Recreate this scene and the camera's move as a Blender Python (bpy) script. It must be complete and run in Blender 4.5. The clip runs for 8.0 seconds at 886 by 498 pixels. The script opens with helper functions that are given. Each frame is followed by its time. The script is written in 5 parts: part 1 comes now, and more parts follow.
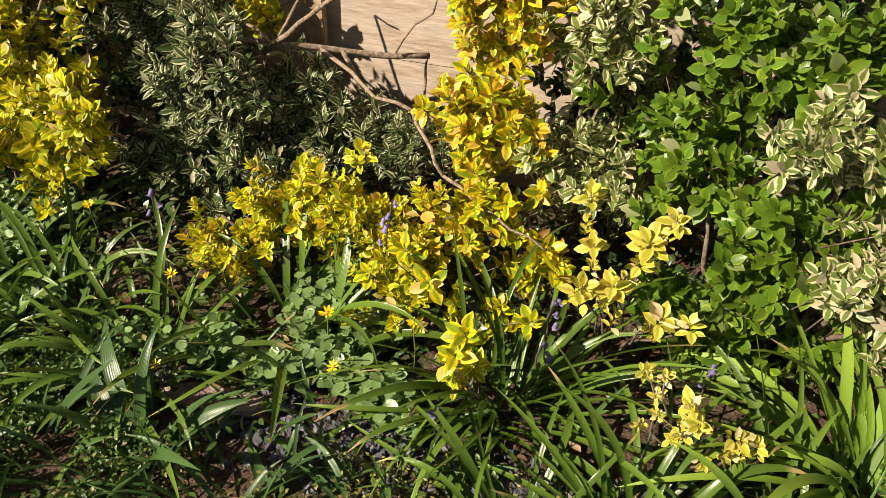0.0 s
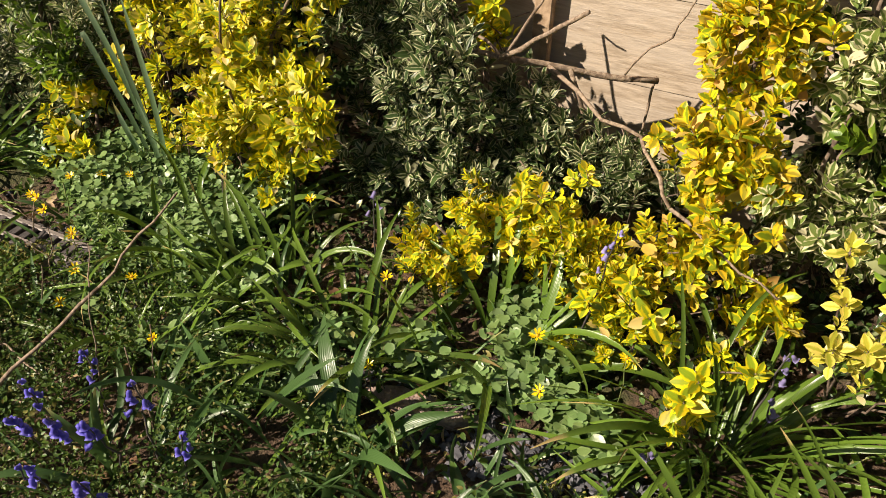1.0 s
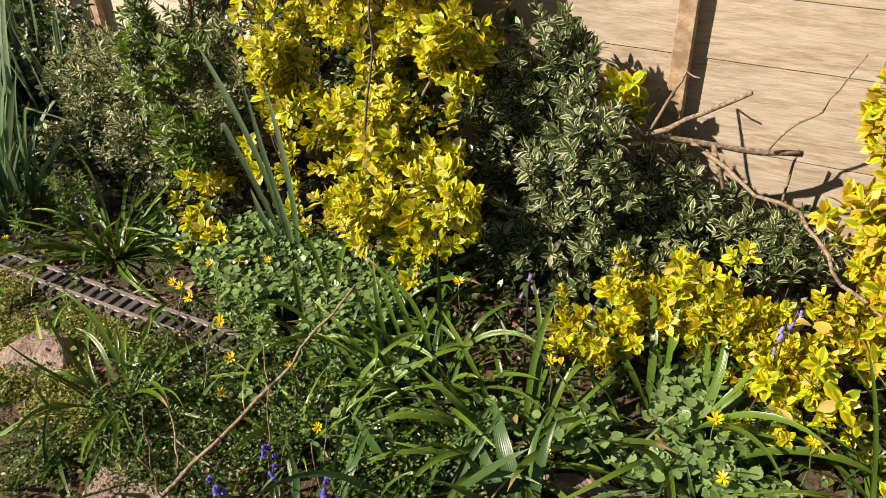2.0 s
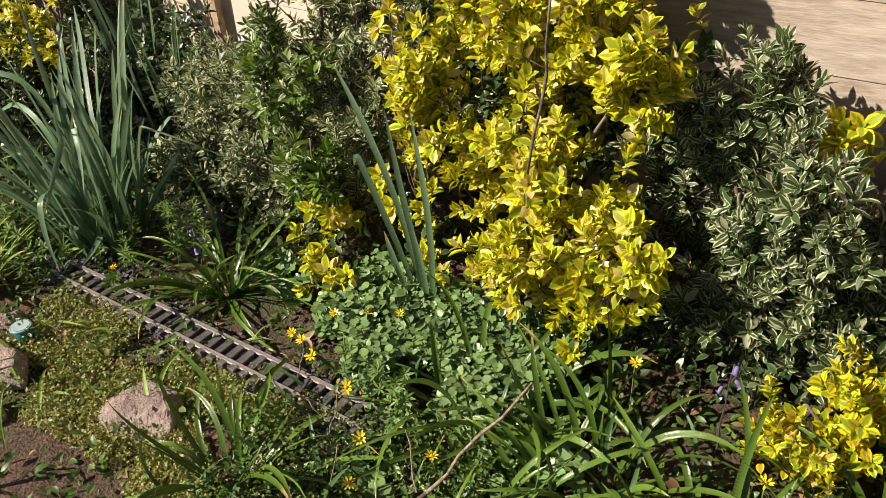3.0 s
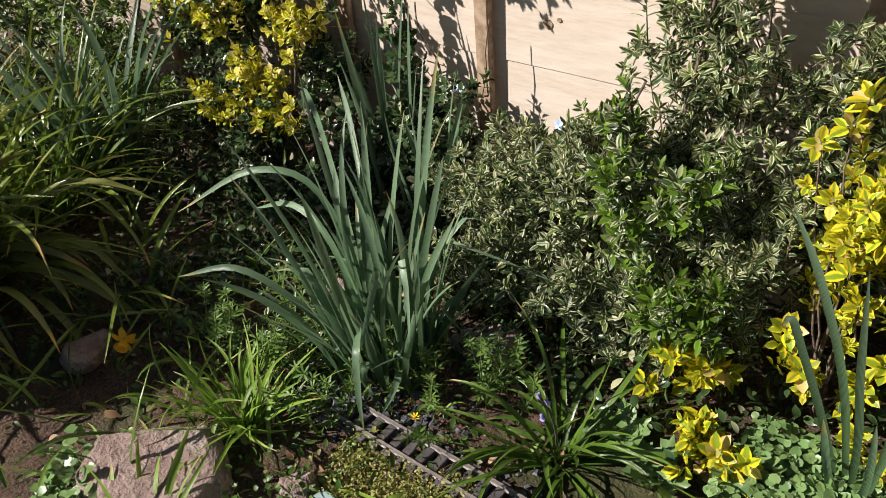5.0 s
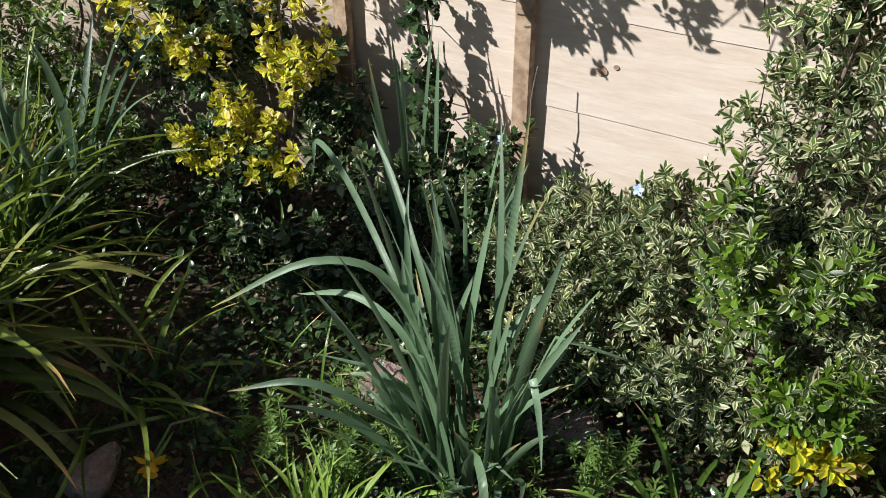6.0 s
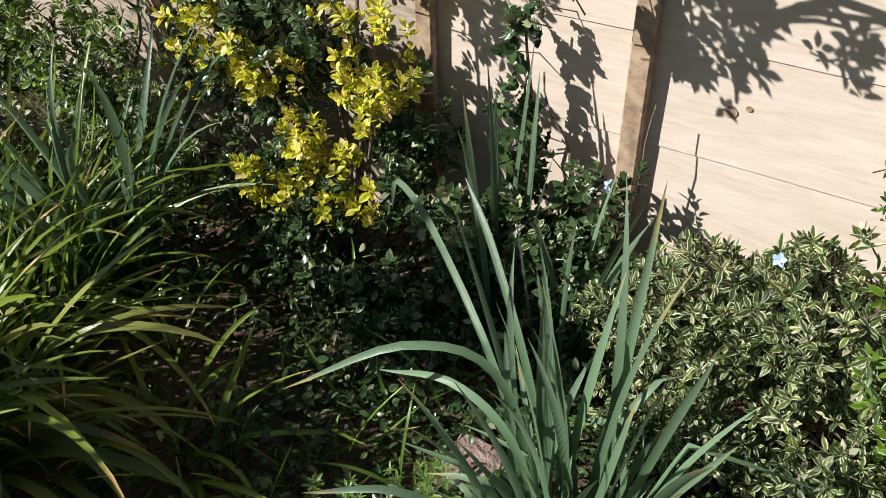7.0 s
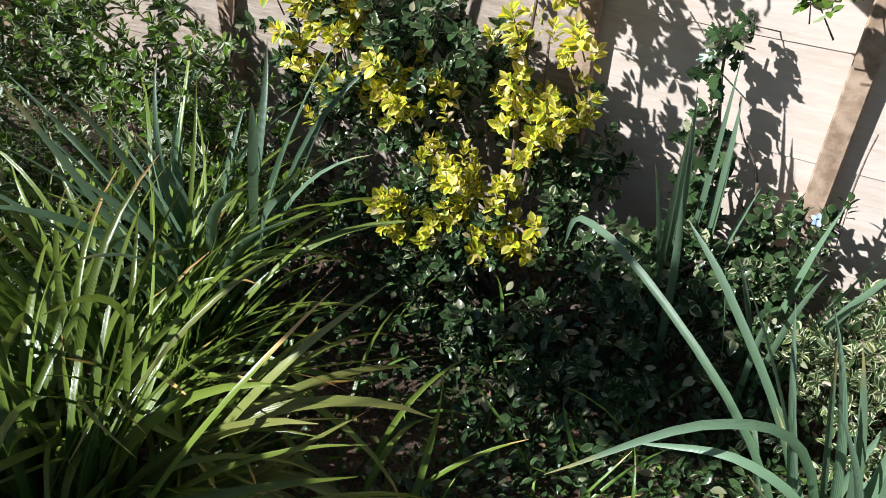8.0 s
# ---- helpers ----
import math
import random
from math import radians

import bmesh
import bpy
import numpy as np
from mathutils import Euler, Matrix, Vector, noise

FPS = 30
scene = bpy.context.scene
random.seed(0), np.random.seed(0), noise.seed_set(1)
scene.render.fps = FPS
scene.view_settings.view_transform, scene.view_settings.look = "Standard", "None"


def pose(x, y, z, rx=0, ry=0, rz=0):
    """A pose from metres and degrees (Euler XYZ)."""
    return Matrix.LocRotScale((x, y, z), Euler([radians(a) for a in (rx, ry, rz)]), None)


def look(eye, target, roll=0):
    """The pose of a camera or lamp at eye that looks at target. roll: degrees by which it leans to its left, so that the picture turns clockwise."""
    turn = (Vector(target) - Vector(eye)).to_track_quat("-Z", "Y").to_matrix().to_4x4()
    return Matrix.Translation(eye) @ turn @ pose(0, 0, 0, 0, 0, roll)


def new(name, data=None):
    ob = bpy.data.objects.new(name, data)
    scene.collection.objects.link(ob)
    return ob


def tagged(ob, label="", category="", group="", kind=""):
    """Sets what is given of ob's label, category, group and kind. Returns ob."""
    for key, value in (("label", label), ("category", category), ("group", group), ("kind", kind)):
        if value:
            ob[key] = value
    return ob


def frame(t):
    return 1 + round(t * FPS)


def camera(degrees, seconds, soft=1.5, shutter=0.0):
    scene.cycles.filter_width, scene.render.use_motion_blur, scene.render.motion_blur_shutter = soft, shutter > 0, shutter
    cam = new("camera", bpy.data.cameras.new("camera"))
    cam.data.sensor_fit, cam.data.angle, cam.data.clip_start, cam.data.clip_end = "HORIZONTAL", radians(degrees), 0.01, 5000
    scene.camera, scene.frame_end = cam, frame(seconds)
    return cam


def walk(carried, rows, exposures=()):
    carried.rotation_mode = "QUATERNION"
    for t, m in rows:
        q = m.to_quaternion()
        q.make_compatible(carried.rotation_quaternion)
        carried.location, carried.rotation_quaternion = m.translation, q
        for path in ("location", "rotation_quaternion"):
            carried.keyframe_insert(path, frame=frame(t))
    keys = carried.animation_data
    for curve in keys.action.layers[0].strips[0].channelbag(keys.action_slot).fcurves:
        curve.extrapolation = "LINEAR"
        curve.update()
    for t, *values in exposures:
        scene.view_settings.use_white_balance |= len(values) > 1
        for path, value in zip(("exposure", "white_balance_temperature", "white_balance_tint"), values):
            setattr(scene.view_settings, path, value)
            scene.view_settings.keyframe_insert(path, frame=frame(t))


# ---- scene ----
cam = camera(58.4, 8.0, soft=0.8)
PATH = [
    (0, (0.714, -0.019, 1.123), (0.333, 1.486, -0.137), 2.2),
    (0.5, (0.65, -0.018, 1.127), (0.052, 1.41, -0.139), 1.0),
    (1, (0.558, -0.039, 1.127), (-0.139, 1.353, -0.129), 1.0),
    (1.5, (0.437, -0.079, 1.156), (-0.27, 1.33, -0.075), -0.2),
    (2, (0.326, -0.124, 1.172), (-0.479, 1.306, 0.029), -2.2),
    (2.2, (0.286, -0.143, 1.176), (-0.555, 1.268, 0.035), -2.5),
    (3.3, (-0.031, 0.126, 1.109), (-1.054, 1.423, -0.018), -4.0),
    (3.5, (-0.062, 0.146, 1.133), (-1.116, 1.434, 0.025), -4.1),
    (4, (-0.164, 0.154, 1.141), (-1.353, 1.329, 0.042), -5.0),
    (4.5, (-0.396, 0.122, 1.111), (-1.594, 1.276, 0.0), -4.5),
    (4.7, (-0.53, 0.119, 1.127), (-1.728, 1.268, 0.011), -5.5),
    (5.8, (-1.143, 0.014, 1.271), (-1.953, 1.411, 0.091), -0.1),
    (6, (-1.211, 0.093, 1.255), (-2.05, 1.459, 0.059), -1.1),
    (6.5, (-1.324, 0.243, 1.256), (-2.152, 1.615, 0.059), -0.9),
    (7, (-1.435, 0.252, 1.257), (-2.345, 1.538, 0.026), -1.9),
    (7.5, (-1.641, 0.217, 1.254), (-2.56, 1.466, -0.01), -1.3),
    (8, (-1.952, 0.154, 1.241), (-2.696, 1.526, -0.009), 0.8),
]
walk(cam, [(t, look(eye, target, roll)) for t, eye, target, roll in PATH], exposures=[(0.0, 0.68, 7000, 13), (2.2, 0.66, 6900, 12), (3.5, 0.68, 6150, 13), (4.5, 0.54, 6100, 13), (5.8, 0.44, 5650, 11), (6.5, 0.42, 5550, 9), (7.0, 0.50, 5700, 10), (8.0, 0.68, 5250, 11)])

# ---- light ----
SUN = Vector((-0.55, -0.57, 0.60)).normalized()
world = bpy.data.worlds.new("sky")
scene.world = world
world.use_nodes = True
wn = world.node_tree.nodes
sky = wn.new("ShaderNodeTexSky")
sky.sky_type = "NISHITA"
sky.sun_disc = False
sky.sun_elevation = math.asin(SUN.z)
sky.sun_rotation = math.atan2(SUN.x, SUN.y)
world.node_tree.links.new(sky.outputs[0], wn["Background"].inputs[0])
wn["Background"].inputs[1].default_value = 0.028
sun_data = bpy.data.lights.new("sun", "SUN")
sun_data.energy, sun_data.angle, sun_data.color = 5.0, radians(0.6), (1.0, 0.90, 0.75)
sun = new("sun", sun_data)
sun.matrix_world = look(SUN * 20, (0, 0, 0))


# ---- node helpers ----
class Mat:
    """A node material, built a node at a time."""

    def __init__(self, name):
        self.m = bpy.data.materials.new(name)
        self.m.use_nodes = True
        self.t = self.m.node_tree
        self.b = self.t.nodes["Principled BSDF"]
        self.out = self.t.nodes["Material Output"]

    def put(self, socket, value):
        if isinstance(value, bpy.types.NodeSocket):
            self.t.links.new(value, socket)
        elif isinstance(value, (tuple, list)):
            socket.default_value = (*value, 1.0) if len(value) == 3 and len(socket.default_value) == 4 else value
        else:
            socket.default_value = value

    def node(self, kind, **inputs):
        n = self.t.nodes.new(kind)
        for key, value in inputs.items():
            self.put(n.inputs[key.replace("_", " ")], value)
        return n

    def math(self, op, a, b=0.0, clamp=False):
        n = self.t.nodes.new("ShaderNodeMath")
        n.operation, n.use_clamp = op, clamp
        self.put(n.inputs[0], a), self.put(n.inputs[1], b)
        return n.outputs[0]

    def mix(self, fac, a, b, kind="MIX"):
        n = self.t.nodes.new("ShaderNodeMix")
        n.data_type, n.blend_type = "RGBA", kind
        self.put(n.inputs[0], fac), self.put(n.inputs[6], a), self.put(n.inputs[7], b)
        return n.outputs[2]

    def noise(self, scale, detail=4, vector=None, rough=0.6):
        n = self.node("ShaderNodeTexNoise", Scale=scale, Detail=detail, Roughness=rough)
        if vector is not None:
            self.t.links.new(vector, n.inputs["Vector"])
        return n.outputs["Fac"]

    def ramp(self, fac, low, high):
        n = self.node("ShaderNodeMapRange", Value=fac)
        n.inputs["From Min"].default_value, n.inputs["From Max"].default_value = low, high
        n.interpolation_type = "SMOOTHSTEP"
        return n.outputs[0]

    def coords(self, which="Object"):
        return self.t.nodes.new("ShaderNodeTexCoord").outputs[which]

    def chance(self):
        """One random number for each piece, joined or not."""
        a = self.t.nodes.new("ShaderNodeNewGeometry").outputs["Random Per Island"]
        b = self.t.nodes.new("ShaderNodeObjectInfo").outputs["Random"]
        return self.math("FRACT", self.math("ADD", a, b))

    def bump(self, height, strength=0.3, distance=0.004):
        n = self.node("ShaderNodeBump", Height=height, Strength=strength, Distance=distance)
        self.t.links.new(n.outputs[0], self.b.inputs["Normal"])

    def finish(self, colour, rough=0.5, through_light=0.0, tint=None):
        self.put(self.b.inputs["Base Color"], colour)
        self.put(self.b.inputs["Roughness"], rough)
        if through_light > 0:
            tr = self.node("ShaderNodeBsdfTranslucent", Color=tint if tint is not None else colour)
            mixer = self.node("ShaderNodeMixShader")
            mixer.inputs[0].default_value = through_light
            self.t.links.new(self.b.outputs[0], mixer.inputs[1])
            self.t.links.new(tr.outputs[0], mixer.inputs[2])
            self.t.links.new(mixer.outputs[0], self.out.inputs[0])
        return self.m


def leaf_material(name, centre, edge, margin, aged, aged_share=0.08, rough=0.35, through_light=0.28, soft=0.22):
    """A broad leaf: green heart, margin of another colour, faint veins, older leaves of a third colour."""
    m = Mat(name)
    uv = m.node("ShaderNodeSeparateXYZ", Vector=m.coords("UV"))
    across = m.math("MULTIPLY", m.math("ABSOLUTE", m.math("SUBTRACT", uv.outputs[0], 0.5)), 2.0)
    ragged = m.noise(160, 3, m.coords("Object"))
    rnd = m.chance()
    lim = m.math("ADD", m.math("ADD", across, m.math("MULTIPLY", m.math("SUBTRACT", ragged, 0.5), 0.5)),
                 m.math("MULTIPLY", m.math("SUBTRACT", m.math("FRACT", m.math("MULTIPLY", rnd, 7.3)), 0.5), 0.5))
    lim = m.math("ADD", lim, m.math("MULTIPLY", m.ramp(uv.outputs[1], 0.75, 1.0), 0.25))
    fac = m.ramp(lim, margin - soft, margin + soft)
    col = m.mix(fac, centre, edge)
    col = m.mix(m.ramp(rnd, 1 - aged_share - 0.04, 1 - aged_share + 0.04), col, aged)
    vein = m.ramp(across, 0.0, 0.09)
    col = m.mix(m.math("MULTIPLY", m.math("SUBTRACT", 1.0, vein), 0.08), col, edge)
    hsv = m.node("ShaderNodeHueSaturation", Color=col)
    m.put(hsv.inputs["Value"], m.math("ADD", 0.72, m.math("MULTIPLY", m.math("FRACT", m.math("MULTIPLY", rnd, 13.7)), 0.5)))
    m.put(hsv.inputs["Hue"], m.math("ADD", 0.488, m.math("MULTIPLY", m.math("FRACT", m.math("MULTIPLY", rnd, 29.1)), 0.024)))
    ribs = m.math("SINE", m.math("MULTIPLY", m.math("ADD", uv.outputs[1], m.math("MULTIPLY", across, -0.35)), 45.0))
    m.bump(m.math("ADD", m.math("MULTIPLY", ribs, 0.07), ragged), 0.22, 0.002)
    return m.finish(hsv.outputs[0], m.math("ADD", rough - 0.08, m.math("MULTIPLY", ragged, 0.25)), through_light)


def blade_material(name, base, tip, dry, rough=0.4, through_light=0.3):
    """A strap leaf: ribs along it, darker towards the foot, dry at some tips."""
    m = Mat(name)
    uv = m.node("ShaderNodeSeparateXYZ", Vector=m.coords("UV"))
    rnd = m.chance()
    grain = m.noise(60, 3, m.coords("Object"))
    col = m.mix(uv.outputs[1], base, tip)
    col = m.mix(m.math("MULTIPLY", m.ramp(grain, 0.5, 0.8), 0.35), col, tip)
    dry_at = m.math("ADD", 0.86, m.math("MULTIPLY", m.math("FRACT", m.math("MULTIPLY", rnd, 5.7)), 0.45))
    dry_fac = m.ramp(m.math("SUBTRACT", m.math("ADD", uv.outputs[1], m.math("MULTIPLY", grain, 0.08)), dry_at), -0.03, 0.06)
    col = m.mix(dry_fac, col, dry)
    hsv = m.node("ShaderNodeHueSaturation", Color=col)
    m.put(hsv.inputs["Value"], m.math("ADD", 0.7, m.math("MULTIPLY", rnd, 0.6)))
    ribs = m.math("SINE", m.math("MULTIPLY", uv.outputs[0], 50.0))
    m.bump(m.math("ADD", m.math("MULTIPLY", ribs, 0.5), grain), 0.2, 0.002)
    return m.finish(hsv.outputs[0], rough, through_light)


def bark_material(name, dark, light, scale=90):
    m = Mat(name)
    co = m.coords("Object")
    n = m.noise(scale, 6, co)
    patch = m.noise(18, 2, co)
    col = m.mix(m.ramp(n, 0.35, 0.7), dark, light)
    col = m.mix(m.math("MULTIPLY", m.ramp(patch, 0.5, 0.7), 0.4), col, light)
    m.bump(n, 0.7, 0.003)
    return m.finish(col, 0.85)


def plain_material(name, colour, second, scale=60, rough=0.6, bump=0.3, through_light=0.0):
    m = Mat(name)
    co = m.coords("Object")
    n = m.noise(scale, 5, co)
    wide = m.noise(scale * 0.12, 3, co)
    col = m.mix(m.ramp(n, 0.3, 0.7), colour, second)
    col = m.mix(m.math("MULTIPLY", m.ramp(wide, 0.45, 0.75), 0.5), col, second)
    hsv = m.node("ShaderNodeHueSaturation", Color=col)
    m.put(hsv.inputs["Value"], m.math("ADD", 0.8, m.math("MULTIPLY", m.chance(), 0.4)))
    m.bump(n, bump, 0.004)
    return m.finish(hsv.outputs[0], rough, through_light)


def fence_material(name, dark, light, wash, low=0.26, high=0.72, relief=0.6):
    """Softwood boards: long grain, knots, grey and tan patches."""
    m = Mat(name)
    info = m.t.nodes.new("ShaderNodeObjectInfo")
    co = m.node("ShaderNodeMapping", Vector=m.coords("Object"))
    co.inputs["Scale"].default_value = (1.1, 1.0, 8.0)
    shift = m.node("ShaderNodeCombineXYZ", X=m.math("MULTIPLY", info.outputs["Random"], 40.0), Z=m.math("MULTIPLY", info.outputs["Random"], 17.0))
    m.t.links.new(shift.outputs[0], co.inputs["Location"])
    warp = m.node("ShaderNodeTexNoise", Scale=3.0, Detail=2.0, Vector=co.outputs[0])
    vec = m.node("ShaderNodeVectorMath", )
    vec.operation = "MULTIPLY_ADD"
    m.put(vec.inputs[0], warp.outputs["Color"])
    vec.inputs[1].default_value = (0.08, 0.05, 0.22)
    m.put(vec.inputs[2], co.outputs[0])
    grain = m.noise(14, 8, vec.outputs[0], 0.65)
    wide = m.noise(2.2, 4, vec.outputs[0])
    stain = m.noise(5, 4, m.coords("Object"))
    knots = m.node("ShaderNodeTexVoronoi", Scale=3.1, Vector=m.coords("Object"))
    col = m.mix(m.ramp(grain, low, high), dark, light)
    col = m.mix(m.math("MULTIPLY", m.ramp(wide, 0.42, 0.62), 0.45), col, wash)
    col = m.mix(m.math("MULTIPLY", m.ramp(stain, 0.52, 0.72), 0.3), col, dark)
    col = m.mix(m.math("MULTIPLY", m.math("SUBTRACT", 1.0, m.ramp(knots.outputs["Distance"], 0.04, 0.075)), 0.75), col, (0.30, 0.22, 0.10))
    m.bump(grain, relief, 0.004)
    return m.finish(col, 0.8)


def ground_material():
    m = Mat("soil")
    co = m.coords("Object")
    fine, mid, wide = m.noise(140, 6, co), m.noise(22, 5, co), m.noise(3.5, 3, co)
    col = m.mix(m.ramp(fine, 0.3, 0.7), (0.045, 0.028, 0.018), (0.15, 0.095, 0.06))
    col = m.mix(m.math("MULTIPLY", m.ramp(mid, 0.52, 0.68), 0.6), col, (0.19, 0.10, 0.065))
    col = m.mix(m.math("MULTIPLY", m.ramp(wide, 0.5, 0.62), 0.75), col, (0.06, 0.075, 0.02))
    m.bump(m.math("ADD", fine, m.math("MULTIPLY", mid, 2.0)), 0.9, 0.012)
    return m.finish(col, 0.95)


GOLD = leaf_material("golden_leaf", (0.27, 0.36, 0.02), (0.86, 0.71, 0.02), 0.46, (0.80, 0.62, 0.22), 0.05)
GOLD_WARM = leaf_material("golden_warm_leaf", (0.42, 0.34, 0.03), (0.90, 0.62, 0.03), 0.44, (0.82, 0.50, 0.14), 0.12)
GOLD_PALE = leaf_material("golden_pale_leaf", (0.50, 0.50, 0.05), (0.90, 0.77, 0.16), 0.45, (0.86, 0.74, 0.42), 0.12)
SILVER = leaf_material("silver_leaf", (0.06, 0.105, 0.028), (0.62, 0.62, 0.38), 0.68, (0.42, 0.42, 0.26), 0.05, soft=0.10)
CREAM = leaf_material("cream_leaf", (0.15, 0.22, 0.045), (0.74, 0.70, 0.42), 0.56, (0.66, 0.58, 0.40), 0.06, soft=0.14)
GREEN = leaf_material("green_leaf", (0.12, 0.215, 0.02), (0.26, 0.37, 0.03), 0.80, (0.40, 0.44, 0.22), 0.04, rough=0.3)
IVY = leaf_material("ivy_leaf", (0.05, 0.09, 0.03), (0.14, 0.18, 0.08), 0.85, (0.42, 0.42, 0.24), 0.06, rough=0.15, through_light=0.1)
ROUND = leaf_material("celandine_leaf", (0.19, 0.30, 0.10), (0.29, 0.40, 0.17), 0.9, (0.22, 0.32, 0.14), 0.05, rough=0.3, through_light=0.2)
WEED = leaf_material("weed_leaf", (0.075, 0.14, 0.025), (0.13, 0.20, 0.04), 0.8, (0.28, 0.26, 0.08), 0.12)
CLEAVER = leaf_material("cleavers_leaf", (0.14, 0.24, 0.045), (0.21, 0.31, 0.07), 0.8, (0.22, 0.30, 0.08), 0.05)
MOSS = leaf_material("mat_leaf", (0.30, 0.31, 0.07), (0.46, 0.43, 0.14), 0.7, (0.30, 0.20, 0.08), 0.14)
DEAD = leaf_material("dead_leaf", (0.22, 0.12, 0.06), (0.30, 0.18, 0.09), 0.8, (0.42, 0.30, 0.18), 0.3, rough=0.7, through_light=0.1)
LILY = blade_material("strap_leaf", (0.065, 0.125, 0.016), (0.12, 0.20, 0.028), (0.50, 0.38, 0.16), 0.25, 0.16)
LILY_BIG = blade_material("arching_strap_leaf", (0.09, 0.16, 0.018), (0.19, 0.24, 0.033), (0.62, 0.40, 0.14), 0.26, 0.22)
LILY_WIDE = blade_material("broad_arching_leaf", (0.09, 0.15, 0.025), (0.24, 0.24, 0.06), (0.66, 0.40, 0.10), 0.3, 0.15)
BELL_BLADE = blade_material("bluebell_blade", (0.05, 0.11, 0.03), (0.085, 0.165, 0.05), (0.3, 0.3, 0.12), 0.3)
DAFF = blade_material("daffodil_blade", (0.10, 0.185, 0.075), (0.21, 0.305, 0.19), (0.4, 0.36, 0.15), 0.35)
GRASS = blade_material("grass_blade", (0.15, 0.27, 0.03), (0.26, 0.38, 0.05), (0.5, 0.42, 0.15))
BARK = bark_material("bark", (0.09, 0.06, 0.045), (0.26, 0.20, 0.15))
DRYTWIG = bark_material("dry_twig", (0.14, 0.095, 0.065), (0.40, 0.31, 0.23), 120)
STEM = plain_material("green_stem", (0.12, 0.17, 0.05), (0.18, 0.20, 0.07), 80, 0.5)
DARKSTEM = plain_material("purple_stem", (0.06, 0.06, 0.05), (0.09, 0.07, 0.08), 80, 0.5)
BLUE = plain_material("bluebell_petal", (0.07, 0.06, 0.44), (0.15, 0.13, 0.62), 90, 0.5, 0.1, 0.25)
PALEBLUE = plain_material("pale_petal", (0.42, 0.55, 0.85), (0.60, 0.70, 0.92), 90, 0.5, 0.1, 0.2)
LILAC = plain_material("lilac_petal", (0.22, 0.18, 0.50), (0.34, 0.30, 0.64), 90, 0.5, 0.1, 0.2)
FADED = plain_material("faded_petal", (0.13, 0.11, 0.27), (0.22, 0.19, 0.38), 90, 0.6, 0.1, 0.15)
YELLOW = plain_material("celandine_petal", (0.86, 0.66, 0.02), (0.90, 0.58, 0.01), 60, 0.25, 0.1, 0.2)
ORANGE = plain_material("daffodil_petal", (0.88, 0.55, 0.03), (0.85, 0.42, 0.02), 60, 0.45, 0.2, 0.25)
def rock_material():
    m = Mat("sandstone")
    co = m.coords("Object")
    fine, mid, wide = m.noise(130, 6, co), m.noise(28, 5, co), m.noise(9, 4, co)
    col = m.mix(m.ramp(mid, 0.3, 0.7), (0.25, 0.17, 0.145), (0.43, 0.32, 0.28))
    col = m.mix(m.math("MULTIPLY", m.ramp(wide, 0.48, 0.66), 0.55), col, (0.46, 0.39, 0.34))
    col = m.mix(m.math("MULTIPLY", m.ramp(fine, 0.56, 0.72), 0.6), col, (0.14, 0.105, 0.09))
    col = m.mix(m.math("MULTIPLY", m.ramp(m.noise(14, 3, co), 0.6, 0.72), 0.6), col, (0.17, 0.17, 0.10))
    m.bump(m.math("ADD", m.math("MULTIPLY", mid, 2.0), fine), 1.0, 0.009)
    return m.finish(col, 0.92)


ROCK = rock_material()
SLATE = plain_material("slate_chip", (0.05, 0.05, 0.06), (0.13, 0.13, 0.15), 40, 0.55, 0.5)
SLEEPER = plain_material("sleeper_plastic", (0.05, 0.043, 0.045), (0.10, 0.087, 0.088), 90, 0.7, 0.5)
RAIL = plain_material("dull_rail", (0.16, 0.135, 0.125), (0.27, 0.23, 0.21), 120, 0.5, 0.4)
CUP = plain_material("turquoise_glaze", (0.04, 0.20, 0.20), (0.07, 0.28, 0.27), 30, 0.15, 0.05)
CUPRIM = plain_material("pale_rim", (0.28, 0.38, 0.38), (0.40, 0.48, 0.47), 30, 0.3, 0.05)
WOOD = fence_material("weathered_wood", (0.31, 0.24, 0.175), (0.55, 0.455, 0.36), (0.57, 0.50, 0.43))
PALE_WOOD = fence_material("planed_wood", (0.60, 0.49, 0.39), (0.77, 0.66, 0.55), (0.80, 0.71, 0.62), 0.10, 0.90, 0.25)
BATTEN = bark_material("batten_wood", (0.28, 0.19, 0.12), (0.52, 0.38, 0.26), 40)
SOIL = ground_material()


# ---- mesh helpers ----
def mesh_object(name, verts, faces, material, parent=None, uvs=None, label="", smooth=True):
    me = bpy.data.meshes.new(name)
    me.from_pydata([tuple(v) for v in verts] if not isinstance(verts, np.ndarray) else verts.tolist(), [], faces)
    if uvs is not None:
        layer = me.uv_layers.new(name="UVMap")
        loops = np.empty(len(me.loops), dtype=np.int32)
        me.loops.foreach_get("vertex_index", loops)
        layer.data.foreach_set("uv", np.asarray(uvs, dtype=np.float32)[loops].ravel())
    if smooth:
        me.polygons.foreach_set("use_smooth", np.ones(len(me.polygons), dtype=bool))
    me.materials.append(material)
    ob = new(name, me)
    if parent is not None:
        ob.parent = parent
    if label:
        ob["label"] = label
    return ob


def part(name, bm, material, parent=None, label="", smooth=False):
    """Links a bmesh as one mesh object under a thing or under a part."""
    me = bpy.data.meshes.new(name)
    bm.to_mesh(me)
    bm.free()
    me.materials.append(material)
    if smooth:
        me.polygons.foreach_set("use_smooth", np.ones(len(me.polygons), dtype=bool))
    ob = new(name, me)
    if parent is not None:
        ob.parent = parent
    if label:
        ob["label"] = label
    return ob


